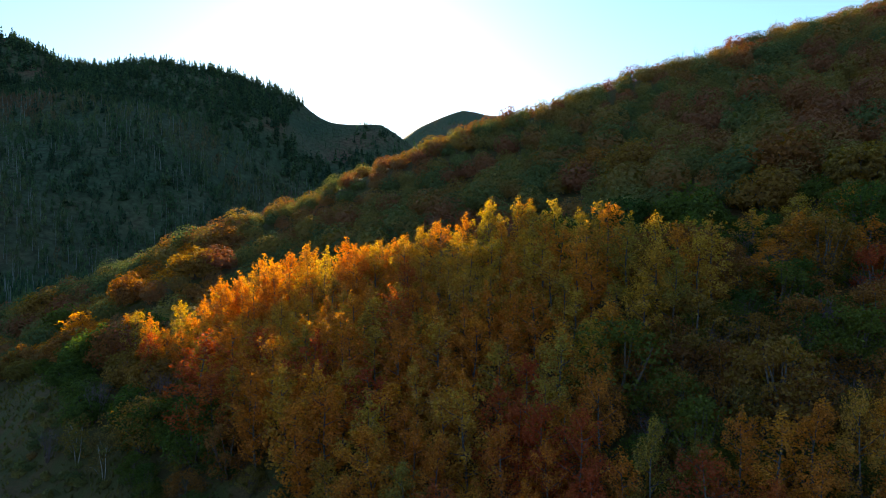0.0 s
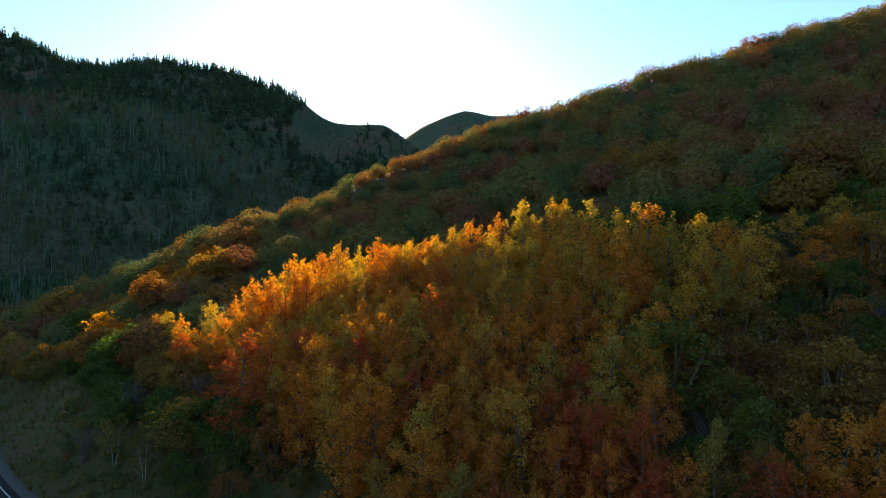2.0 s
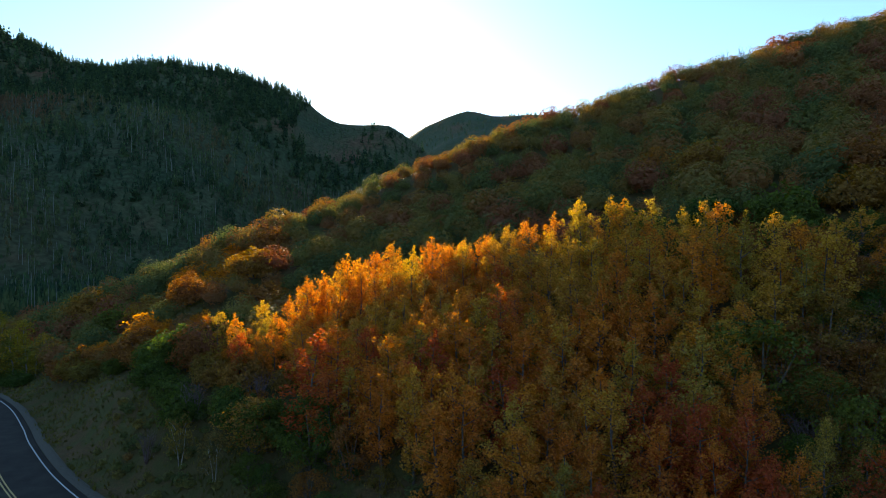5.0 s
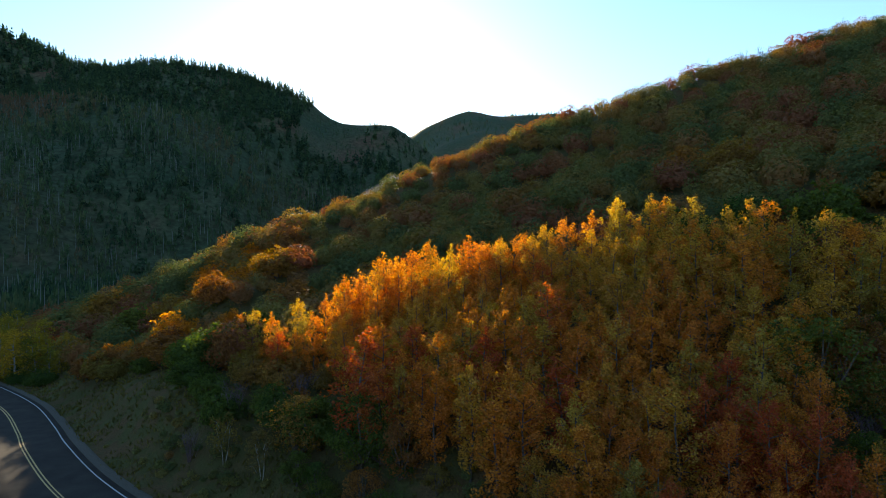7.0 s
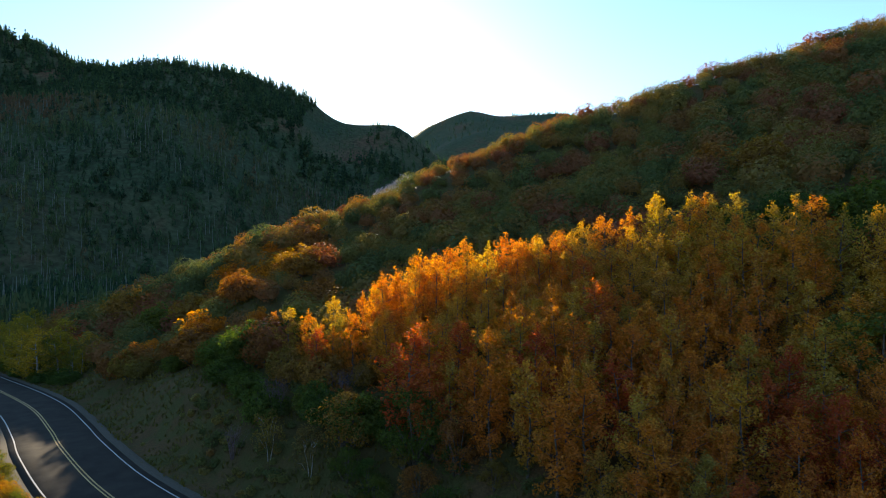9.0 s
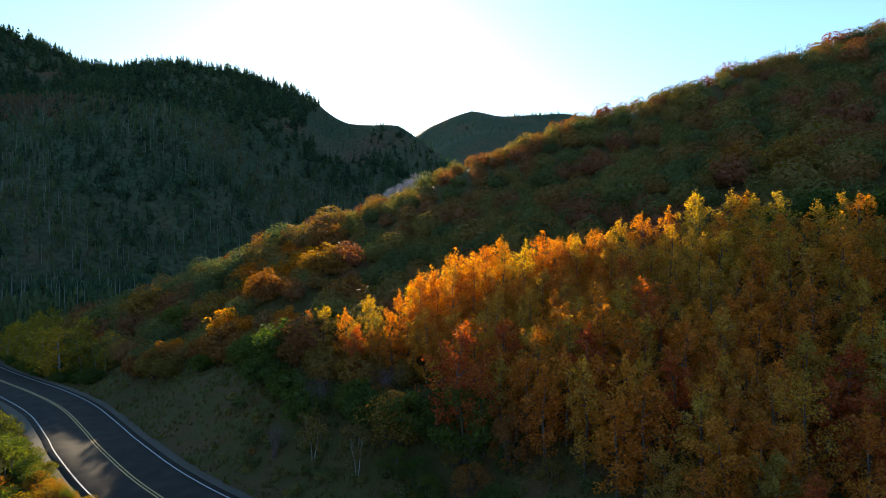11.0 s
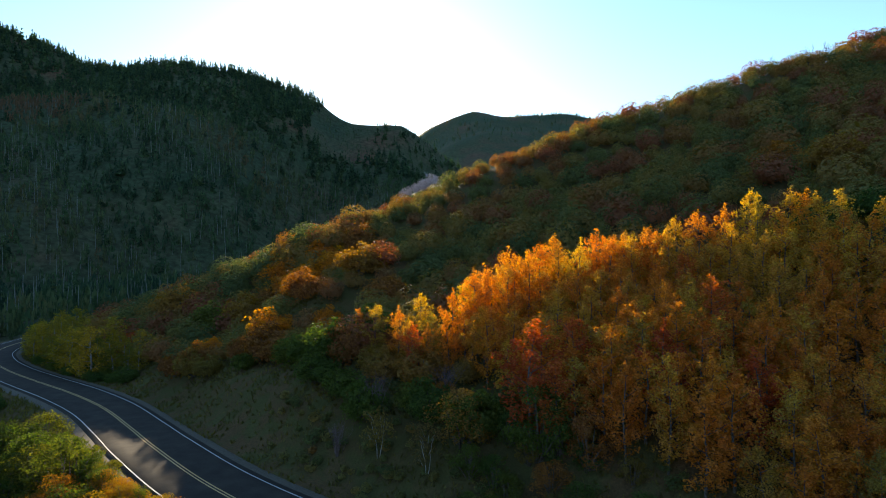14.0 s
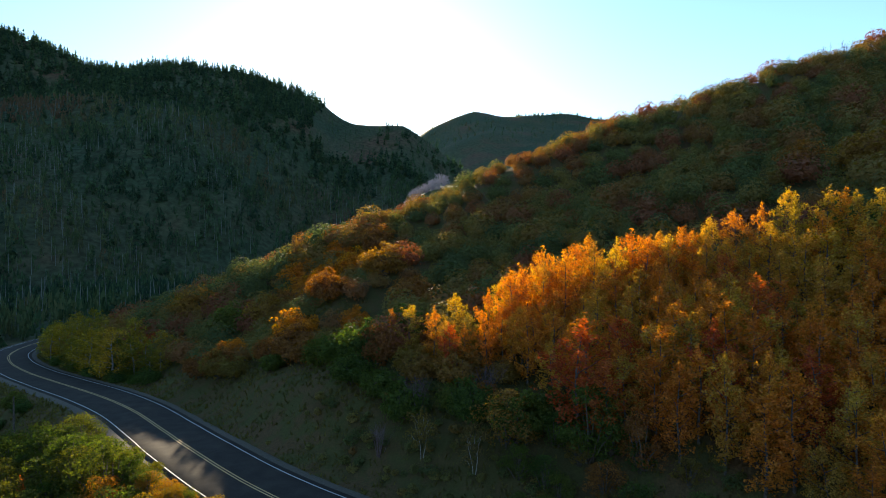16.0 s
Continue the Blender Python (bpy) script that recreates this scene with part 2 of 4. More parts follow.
def curve_through(p, n):
    """Catmull-Rom through the points, n steps to a stretch."""
    q = np.vstack([2 * p[0] - p[1], p, 2 * p[-1] - p[-2]])
    t = np.linspace(0, 1, n, endpoint=False)[:, None]
    out = [0.5 * (2 * q[i] + (q[i + 1] - q[i - 1]) * t + (2 * q[i - 1] - 5 * q[i] + 4 * q[i + 1] - q[i + 2]) * t ** 2 + (3 * q[i] - q[i - 1] - 3 * q[i + 1] + q[i + 2]) * t ** 3) for i in range(1, len(p))]
    return np.vstack([*out, p[-1:]])


PATH = curve_through(ROAD, 14)


def waves(x, y, size, seed):
    r = np.random.RandomState(seed)
    z = 0
    for k in range(7):
        a, p, s = r.uniform(0, 6.283), r.uniform(0, 6.283), size * r.uniform(0.5, 1.6)
        z = z + np.sin((x * np.cos(a) + y * np.sin(a)) * 6.283 / s + p) * s / size
    return z / 4


def spur(x, y):
    """The near hill: a spur that falls to the road, its crest about 120 m off."""
    crest = 124 - 0.16 * np.clip(x, 0, 130)
    over = np.logaddexp(0, (y - crest) / 4) * 4
    u = np.clip(x, -130, 85) / 50
    v = (np.clip(y - over, 22, 140) - 80) / 50
    z = 22.22 + 14.54 * v + 2.79 * v ** 2 + 7.72 * v ** 3 + 18.0 * u + 4.05 * u * v - 0.87 * u * v ** 2 + 0.72 * u ** 2 - 1.38 * u ** 2 * v - 0.37 * u ** 3
    z = z + 0.33 * (x - np.clip(x, -130, 85)) - 0.42 * over
    z = z - 2.2 * np.exp(-((y - 68) / 7) ** 2) * smooth_step(-30, -12, x) * (1 - smooth_step(8, 26, x))
    along, across = ((x + 51) * 28 + (y - 77.5) * 18.5) / 33.6, ((y - 77.5) * 28 - (x + 51) * 18.5) / 33.6
    z = z + 2.0 * np.exp(-((x + 33) ** 2 + (y - 63) ** 2) / 70)
    z = z + 4.1 * smooth_step(0, 9, along) * (1 - smooth_step(22, 36, along)) * np.exp(-(across / 5.5) ** 2)
    return z + smooth_step(92, 118, y) * (1.6 + 0.2 * smooth_step(-70, -20, x)) - 1.1 * np.exp(-((x + 54) ** 2 + (y - 102) ** 2) / 200) + 0.6 * waves(x, y, 18, 3)


def back_spur(x, y):
    """A spur behind the near one, its flank just above the nearer crest."""
    top = np.interp(x, (-64, -44, -37, -30, 0, 60, 150, 320), (-20, 28, 38.5, 41.5, 44, 57, 50, -20))
    return top - 0.45 * np.abs(y - 204) + 0.5 * waves(x, y, 15, 9)


def ridge_height(x):
    return np.interp(x, (-900, -547, -505, -456, -408, -362, -317, -268, -233, -198, -180, -168, -154, -140, -123, -109, -95, -77, -60, -39, -21, 0, 40, 140), (394, 285, 269, 246, 242, 247, 240, 232, 223, 214, 206, 195, 187, 182, 179.5, 179, 180, 179, 167, 149, 136, 118, 88, 20))


def mountain(x, y):
    """The dark wooded mountain across the valley."""
    line = 740 + 25 * waves(x, 0 * y, 300, 11)
    d = line - y
    return ridge_height(x) - np.where(d > 0, 0.56, -0.35) * d + 9 * waves(x, y, 130, 5) * smooth_step(20, 150, np.abs(d))


def far_hill(x, y):
    top = np.interp(x, (-500, -150, -60, 0, 50, 80, 160, 280, 420, 700, 1200), (150, 268, 316, 343, 360, 361, 354, 344, 337, 342, 300))
    return top - 0.4 * np.abs(y - 1480) + 10 * waves(x, y, 220, 8)


def land(x, y):
    x, y = np.asarray(x, float), np.asarray(y, float)
    floor = -7 + 0.02 * np.maximum(y - 150, 0) + 0.8 * waves(x, y, 40, 2) + 0.35 * np.maximum(-70 - y, 0) * (1 - smooth_step(-260, -900, y) * 0.6)
    z = floor
    for form, k in ((spur(x, y), 2.0), (back_spur(x, y), 2.0), (mountain(x, y), 8.0), (far_hill(x, y), 10.0)):
        z = np.maximum(z, form) + k * np.exp(-np.abs(z - form) / k) * 0.35
    near = (np.abs(x) < 200) & (y > -40) & (y < 310)
    if near.any():
        px, py = x[near], y[near]
        d = np.full(px.shape, 1e9)
        h = np.zeros(px.shape)
        for qx, qy, qz in PATH:
            e = (px - qx) ** 2 + (py - qy) ** 2
            h = np.where(e < d, qz, h)
            d = np.minimum(d, e)
        d = np.sqrt(d)
        w = smooth_step(5.2, 12, d)
        z = z.copy()
        z[near] = (h - 0.22) * (1 - w) + z[near] * w
    return z


def spaced(a, b, fine_a, fine_b, step, growth, most, reach_a, reach_b):
    """Grid lines: even where it is near, wider further out, never wider than most within the reach."""
    out, s = list(np.arange(fine_a, fine_b, step)), step
    while out[-1] < b:
        s = min(s * growth, most) if out[-1] < reach_b else s * 1.12
        out.append(out[-1] + s)
    low, s = [out[0]], step
    while low[-1] > a:
        s = min(s * growth, most) if low[-1] > reach_a else s * 1.12
        low.append(low[-1] - s)
    return np.array(low[:0:-1] + out)


def sheet(name, x, y, z, mat):
    n, m = x.shape
    i, j = np.meshgrid(np.arange(n - 1), np.arange(m - 1), indexing="ij")
    k = i * m + j
    q = np.stack([k, k + m, k + m + 1, k + 1], -1).reshape(-1, 4)
    return new(name, mesh_of(name, np.stack([x, y, z], -1).reshape(-1, 3), q, mat, smooth=True))


gx, gy = np.meshgrid(spaced(-3500, 3500, -130, 95, 1.5, 1.08, 14, -760, 800), spaced(-1500, 4600, 20, 140, 1.5, 1.08, 11, 0, 1560), indexing="ij")
ground = tagged(sheet("ground", gx, gy, land(gx, gy), GROUND), "hillside of dry grass, leaf litter and brown earth", "ground", kind="structure")


# ---- road ----
def ribbon(name, offsets, lift, mat, parent=None, path=None):
    p = PATH if path is None else path
    d = unit(np.gradient(p[:, :2], axis=0))
    side = np.stack([d[:, 1], -d[:, 0]], -1)
    off = np.asarray(offsets)[None, :, None]
    xy = p[:, None, :2] + side[:, None] * off
    z = p[:, 2:3] + np.asarray(lift)[None, :]
    ob = sheet(name, xy[..., 0], xy[..., 1], np.broadcast_to(z, xy.shape[:2]), mat)
    ob.parent = parent
    return ob


road = tagged(ribbon("road", (-4.0, -3.9, -2, 0, 2, 3.9, 4.0), (-0.2, 0, 0.03, 0.05, 0.03, 0, -0.2), ASPHALT), "two-lane winding mountain road of dark worn asphalt", "road", kind="structure")
for a, m in ((-3.41, WHITE_PAINT), (3.29, WHITE_PAINT), (-0.19, YELLOW_PAINT), (0.07, YELLOW_PAINT)):
    lift = 0.05 - 0.0125 * abs(a) + 0.008
    ribbon("lane_line", (a, a + 0.12), (lift, lift), m, road)
for name, a in (("gravel_shoulder", 3.95), ("gravel_shoulder", -4.95)):
    tagged(ribbon(name, (a, a + 0.4, a + 0.75, a + 1.0), (-0.03, -0.05, -0.06, -0.2) if a > 0 else (-0.2, -0.06, -0.05, -0.03), GRAVEL), "strip of pale gravel along the road's edge", "shoulder", kind="structure")


# ---- trees and shrubs ----
def crown_points(n, r, height, low, width, clumps, squash=1.0, full=0.36):
    """Leaf places in clumps that fill a crown from low to height, fullest at the share full of its height; also the way out of each clump."""
    t = r.uniform(0, 1, clumps) ** 0.9
    reach = np.where(t > full, 1 - full, full + 0.12)
    env = width / 2 * np.sqrt(np.clip(1 - ((t - full) / (reach * 1.04)) ** 2, 0.02, 1))
    a = r.uniform(0, 6.283, clumps)
    rad = env * np.sqrt(r.uniform(0.12, 1, clumps))
    c = np.stack([np.cos(a) * rad, np.sin(a) * rad, low + t * (height - low)], -1)
    size = r.uniform(0.6, 1.25, clumps) * width * (0.115 if clumps > 50 else 0.17)
    k = r.randint(0, clumps, n)
    way = unit(r.normal(size=(n, 3)))
    return c[k] + way * (size[k] * r.uniform(0.45, 1.0, n) ** 0.5)[:, None] * (1, 1, squash), c, way


def knobbed(way, knob, width, height, deep):
    """The place on a shrub's lumpy outline in each direction."""
    near = np.max(way @ knob.T, 1)
    bulge = 1.08 - deep + deep * np.clip((near - 0.6) / 0.4, 0, 1) ** 0.8
    return way * bulge[:, None] * (width / 2, width / 2, height * 0.62) + (0, 0, height * 0.38)


def dome(seed, leaves, leaf, width, height, lumps=13, deep=0.34, bias=1.1, tufts=80):
    """A rounded shrub: broad sprays of leaves within, and tufts of small leaves standing out of them. Triangles, and the lumps' directions."""
    r = np.random.RandomState(seed)
    knob = unit(r.normal(size=(lumps, 3)) + (0, 0, 0.7))

    def ways(n):
        way = r.normal(size=(n, 3))
        way[:, 2] = np.abs(way[:, 2]) - 0.35
        return unit(way)

    way = ways(leaves // 5)
    inner = leaf_faces(knobbed(way, knob, width * 0.74, height * 0.78, deep) * r.uniform(0.85, 1.0, (len(way), 1)), 2.3 * leaf, r, way + (0, 0, 0.2), 1.2)
    if tufts:
        way = ways(tufts)
        centre = knobbed(way, knob, width * 0.92, height * 0.92, deep) * r.uniform(0.9, 1.06, (tufts, 1))
        k = r.randint(0, tufts, leaves)
        off = unit(r.normal(size=(leaves, 3))) * r.uniform(0.3, 1, (leaves, 1)) ** 0.5
        pts = centre[k] + off * (r.uniform(0.75, 1.3, tufts) * width * 1.3 / math.sqrt(tufts))[k, None] * (1, 1, 0.8)
        out = 0.6 * off + way[k]
    else:
        out = ways(leaves)
        pts = knobbed(out, knob, width, height, deep)
        pts = pts + (np.array((0, 0, height * 0.38)) - pts) * r.uniform(-0.45, 0.6, (leaves, 1)) * r.uniform(0, 0.34, (leaves, 1))
    return joined([leaf_faces(pts, leaf, r, out + (0, 0, 0.3), bias), inner]), knob, r


def tufted_crown(r, line, height, low, width, leaves, boughs=24, full=0.3):
    """An aspen's crown: rising boughs round the trunk's line, each with tufts of leaves. Leaf places, their way out, and the boughs."""
    t = (np.arange(boughs) + r.uniform(0, 1, boughs)) / boughs
    env = width / 2 * np.where(t < full, 0.62 + 0.38 * t / full, np.sqrt(1 - 0.95 * ((t - full) / (1 - full)) ** 2)) * r.uniform(0.72, 1.18, boughs)
    a = np.arange(boughs) * 2.4 + r.normal(0, 0.4, boughs)
    z = low + t * (height - low) * 0.9
    trunk = np.stack([np.interp(z - 0.5 * env, line[:, 2], line[:, k]) for k in (0, 1, 2)], -1)
    tip = trunk + np.stack([np.cos(a) * env, np.sin(a) * env, env * r.uniform(0.3, 0.8, boughs) + 0.2], -1)
    c, size = [], []
    for share, big in ((0.45, 0.9), (0.72, 1.05), (1.0, 0.8)):
        c.append(trunk + (tip - trunk) * (share + r.normal(0, 0.07, (boughs, 1))) + r.normal(0, 0.1, (boughs, 3)))
        size.append(big * r.uniform(0.7, 1.25, boughs) * (0.25 + 0.13 * env))
    top = np.stack([r.normal(0, 0.1, 5) + line[-1, 0], r.normal(0, 0.1, 5) + line[-1, 1], height - np.arange(5) * 0.3], -1)
    c, size = np.concatenate([*c, top]), np.concatenate([*size, 0.18 + 0.06 * np.arange(5)])
    k = r.choice(len(c), leaves, p=size ** 2 / np.sum(size ** 2))
    off = unit(r.normal(size=(leaves, 3)))
    pts = c[k] + off * (size[k] * r.uniform(0.3, 1.0, leaves) ** 0.5)[:, None] * (1, 1, 1.2)
    return pts, off + (0, 0, 0.45), np.stack([trunk, (trunk + tip) / 2 - (0, 0, 0.08), tip], 1)


def aspen_shape(seed, foot=0.1, leaves=3000, leaf=0.125):
    r = np.random.RandomState(seed)
    h = 7.6
    t = np.linspace(0, 1, 7)
    lean = r.normal(0, 0.22, 2)
    line = np.stack([lean[0] * t ** 2 + 0.08 * np.sin(t * 7 + seed), lean[1] * t ** 2 + 0.08 * np.cos(t * 6 + seed), t * h * 0.93 - 0.3], -1)
    pieces = [tube(line, (0.1 if foot < 0.3 else 0.075) * (1 - 0.85 * t), 6)]
    pts, way, boughs = tufted_crown(r, line, h, h * foot, r.uniform(2.8, 3.5), leaves, 24 if foot < 0.3 else 19)
    pieces += [tube(b, (0.034, 0.022, 0.007), 4) for b in boughs[::2]]
    return joined(pieces), leaf_faces(pts, leaf, r, way, 0.75)


def shrub_shape(seed, leaves=1500, width=3.6, height=3.0, leaf=0.135, lumps=13, deep=0.34):
    crown, knob, r = dome(seed, leaves, leaf, width, height, lumps, deep)
    pieces = []
    for c in knob[::2]:
        tip = c * (width / 2, width / 2, height * 0.6) * 0.8 + (0, 0, height * 0.35)
        base = np.array((c[0] * 0.2, c[1] * 0.2, -0.3))
        pieces.append(tube(np.stack([base, (base + tip) / 2 + (0.1 * r.normal(), 0.1 * r.normal(), 0.2), tip]), (0.07, 0.05, 0.02), 5))
    return joined(pieces), crown


def clumped_shrub(seed, leaves=4000, width=3.8, height=3.5, leaf=0.11):
    """A scrub oak whose leaves gather in separate clumps on forked stems."""
    r = np.random.RandomState(seed)
    pts, clumps, way = crown_points(leaves, r, height, 0.4, width, 40, 0.85, 0.45)
    pieces = []
    for c in clumps[::3]:
        base = np.array((c[0] * 0.15, c[1] * 0.15, -0.3))
        pieces.append(tube(np.stack([base, (base + c) / 2 + (0.1 * r.normal(), 0.1 * r.normal(), 0.15), c]), (0.07, 0.05, 0.02), 5))
    return joined(pieces), leaf_faces(pts, leaf, r, way + (0, 0, 0.35), 1.0)


def bare_shape(seed, height=3.5, spread=1.0, stems=7, radius=0.05, forks=5):
    """A leafless shrub: stems that fork twice."""
    r = np.random.RandomState(seed)
    pieces = []
    for _ in range(stems):
        tip = np.array((r.normal(0, spread), r.normal(0, spread), height * r.uniform(0.7, 1.1)))
        mid_point = tip * (0.45, 0.45, 0.5) + r.normal(0, 0.12, 3)
        pieces.append(tube(np.stack([(tip[0] * 0.1, tip[1] * 0.1, -0.3), mid_point, tip]), (radius, radius * 0.7, radius * 0.2), 5))
        for _ in range(forks):
            s = mid_point + (tip - mid_point) * r.uniform(0, 0.7)
            e = s + (r.normal(0, 0.5 * spread), r.normal(0, 0.5 * spread), height * r.uniform(0.12, 0.3))
            pieces.append(tube(np.stack([s, (s + e) / 2 + r.normal(0, 0.05, 3), e]), (radius * 0.45, radius * 0.3, radius * 0.1), 4))
    return joined(pieces)


def twig_dome(seed, width=4.2, height=3.2, stems=46, forks=5):
    """A leafless shrub whose fine twigs end in a rounded crown."""
    r = np.random.RandomState(seed)
    way = r.normal(size=(stems, 3))
    way[:, 2] = np.abs(way[:, 2]) + 0.15
    tips = unit(way) * (width / 2, width / 2, height) * r.uniform(0.8, 1.05, (stems, 1))
    pieces = []
    for tip in tips:
        middle = tip * (0.4, 0.4, 0.6) + r.normal(0, 0.1, 3)
        pieces.append(tube(np.stack([(tip[0] * 0.08, tip[1] * 0.08, -0.3), middle, tip]), (0.05, 0.035, 0.012), 4))
        for share in r.uniform(0.2, 0.9, forks):
            start = middle + (tip - middle) * share
            end = start + r.normal(0, 0.3, 3) + tip * (0.12, 0.12, 0.1)
            pieces.append(tube(np.stack([start, (start + end) / 2 + r.normal(0, 0.04, 3), end]), (0.026, 0.02, 0.01), 3))
    return joined(pieces)


def thing(name, shape, bark, leaf, label, category, group):
    """An Empty at the foot of a tree, with its trunk and its crown."""
    base = tagged(new(name), label, category, group)
    (tv, tq), (lv, lq) = shape
    new("trunk" if category == "tree" else "stem", mesh_of("trunk", tv, tq, bark, smooth=True)).parent = base
    new("crown", mesh_of("crown", lv, lq, leaf)).parent = base
    return base


ASPEN_SHAPES = [aspen_shape(40 + i, 0.1 if i < 6 else 0.38) for i in range(9)] + [aspen_shape(60 + i, 0.14 if i < 3 else 0.36, 4200, 0.1) for i in range(5)]
SHRUB_SHAPES = [shrub_shape(80 + i, 2600, 3.7, 3.0, 0.155, 20, 0.42) for i in range(5)]
BANK_SHAPES = [clumped_shrub(95 + i) for i in range(4)]
ASPEN_WORDS = {"dull": "small aspen with a forked white trunk and dull brown leaves", "gold": "slender aspen with golden yellow autumn leaves on the slope", "orange": "slender aspen with deep orange autumn leaves on the slope",
               "red": "red-leaved autumn maple among the aspens on the slope", "green": "slender aspen with olive leaves turning yellow", "bend": "young aspen with olive-green leaves at the bend of the road"}
SHRUB_WORDS = {"oakorange": "rounded scrub oak with bright orange autumn leaves on the hillside", "oakgreen": "rounded scrub oak with dark green leaves on the hillside", "oakrust": "rounded scrub oak with rust-brown autumn leaves on the hillside",
               "oakochre": "rounded scrub oak with ochre-yellow autumn leaves on the hillside", "red": "low maple shrub with dark red autumn leaves",
               "bankgreen": "rounded scrub oak with deep green leaves below the road", "bankgold": "rounded scrub oak with orange autumn leaves below the road"}
PROTOTYPES = {}


def plant(kind, colour, x, y, scale=1.0, wide=1.0, sink=0.0, r=rng, pale=False, high=False):
    """Set a tree or shrub on the land; the first of each look is built, the others are copies."""
    shapes = {"aspen": ASPEN_SHAPES, "shrub": SHRUB_SHAPES, "bank": BANK_SHAPES}[kind]
    pick = r.randint(len(shapes)) if kind != "aspen" else r.randint(9, 12) + 2 * high if y < 35 and x > -12 else r.randint(6, 9) if high or pale else r.randint(6)
    key = (kind, colour, pick, pale or y > 90)
    z = float(land(np.array([x]), np.array([y]))[0]) - sink
    m = Matrix.LocRotScale((x, y, z), Euler((0, 0, r.uniform(0, 6.283))), None)
    if key not in PROTOTYPES:
        if kind == "aspen":
            # pale and far trunks keep the plain bark, grove trunks get the shade-darkened copy
            ob = thing("aspen_tree" if colour != "red" else "maple_tree", shapes[key[2]], ASPEN_BARK if pale or y > 90 else SHADE_TONED_BARK, LEAF[colour], ASPEN_WORDS[colour], "tree", "trees of the grove")
        else:
            ob = thing("oak_shrub" if colour != "red" else "maple_shrub", shapes[key[2]], OAK_BARK, LEAF[colour], SHRUB_WORDS[colour], "shrub", "shrubs on the hillside")
        PROTOTYPES[key] = ob
        ob.matrix_basis = m
    else:
        ob = copy_thing(PROTOTYPES[key], m)
    ob.scale = (scale * wide, scale * wide, scale)
    return ob


def scatter(n, x0, x1, y0, y1, gap, inside, r, tries=60):
    """Places at least gap apart, within the region."""
    out = np.zeros((0, 2))
    for _ in range(n * tries // 10):
        p = np.array((r.uniform(x0, x1), r.uniform(y0, y1)))
        if inside(*p) and (len(out) == 0 or np.min(np.sum((out - p) ** 2, 1)) > gap ** 2):
            out = np.vstack([out, p])
            if len(out) == n:
                break
    return out


def road_distance(x, y):
    return np.sqrt(np.min((PATH[:, 0] - x) ** 2 + (PATH[:, 1] - y) ** 2))


def grove_top(x):
    return np.interp(x, (-30, -24, 0, 7, 11, 16, 19), (56, 60, 59, 56, 50, 43, 40))


def grove_low(x):
    return np.interp(x, (-30, -22, -18, -13, -8, -3, 2, 30), (57, 53, 46, 40, 34, 29, 26, 17))


def in_grove(x, y):
    top = grove_top(x)
    low = grove_low(x)
    gap = x > 9 and 29.5 < y < 37 + 0.3 * (x - 9)
    apart = 10.8 < x < 21.5 and 24.5 < y < 31
    return low < y < (top if x < 19 else 30) and not gap and not apart


grove = scatter(275, -28, 30, 18, 61, 1.6, in_grove, rng, 120)
for x, y in grove:
    warm = 0.5 + 0.5 * waves(np.array(x), np.array(y), 14, 21)
    share = (y - grove_low(x)) / (grove_top(x) - grove_low(x))
    if y < 33 and x < 9:
        colour = rng.choice(["orange", "red", "gold", "green"], p=[0.5, 0.24, 0.18, 0.08])
    elif x > 9 and y < 31:
        colour = rng.choice(["orange", "red", "green"], p=[0.68, 0.22, 0.1])
    elif share < (0.42 if x < -5 else 0.58):
        colour = rng.choice(["orange", "red", "gold", "green"], p=[0.56, 0.07, 0.26, 0.11])
    elif x > 0 and warm < 0.7:
        colour = rng.choice(["green", "gold", "orange"], p=[0.25, 0.35, 0.4])
    else:
        colour = rng.choice(["gold", "orange", "red", "green"], p=[0.47, 0.25, 0.03, 0.25] if x < -8 else [0.37, 0.42, 0.05, 0.16])
    edge = grove_top(x) - y if x < 19 else 9
    if edge < 5 and (colour == "red" or rng.uniform() < 0.6):
        colour = rng.choice(["gold", "orange"], p=[0.55, 0.45])
    plant("aspen", colour, x, y, (rng.uniform(0.56, 0.72) if x < -25 else rng.uniform(0.8, 0.96) if x < -22 else rng.uniform(0.98, 1.12) if x < -19 else rng.uniform(1.02, 1.19) if x < -9 else rng.uniform(0.93, 1.06) if x < 0 else rng.uniform(0.92, 1.04)) if edge < 4 else rng.uniform(0.66, 0.85) if edge < 12 and x < 0 else rng.uniform(0.76, 0.98), rng.uniform(0.9, 1.15) if edge < 4 or y < 31 else rng.uniform(1.05, 1.3), high=y < grove_low(x) + 3.5 and rng.uniform() < (0.4 if x > -12 else 0.12))
for x, y, s, w in ((-18, 44, 1.12, 1.45), (-16.2, 42.3, 0.85, 1.3), (7, 27.5, 1.0, 1.1), (22, 25, 0.8, 1.2)):
    plant("aspen", "red", x, y, s, w)

# the nearest trees, which stand apart below the hollow: colour, place, height of the top and width
for colour, x, y, top, wide in (("orange", 14.2, 28.6, 12.3, 1.0), ("orange", 15.8, 28.2, 12.4, 1.35), ("orange", 17.5, 28.4, 12.9, 1.2), ("gold", 19.3, 27.6, 13.7, 0.8), ("red", 12.0, 27.2, 11.0, 1.25),
                                ("orange", 16.6, 26.2, 10.6, 1.2), ("orange", 19.6, 26.0, 10.6, 1.1), ("red", 14.5, 25.6, 10.0, 1.1), ("orange", 21.2, 28.6, 12.9, 1.1), ("green", 12.6, 29.6, 10.6, 1.1)):
    plant("aspen", colour, x, y, (top - float(land(np.array([x]), np.array([y]))[0])) / 7.6, wide, high=colour == "gold")

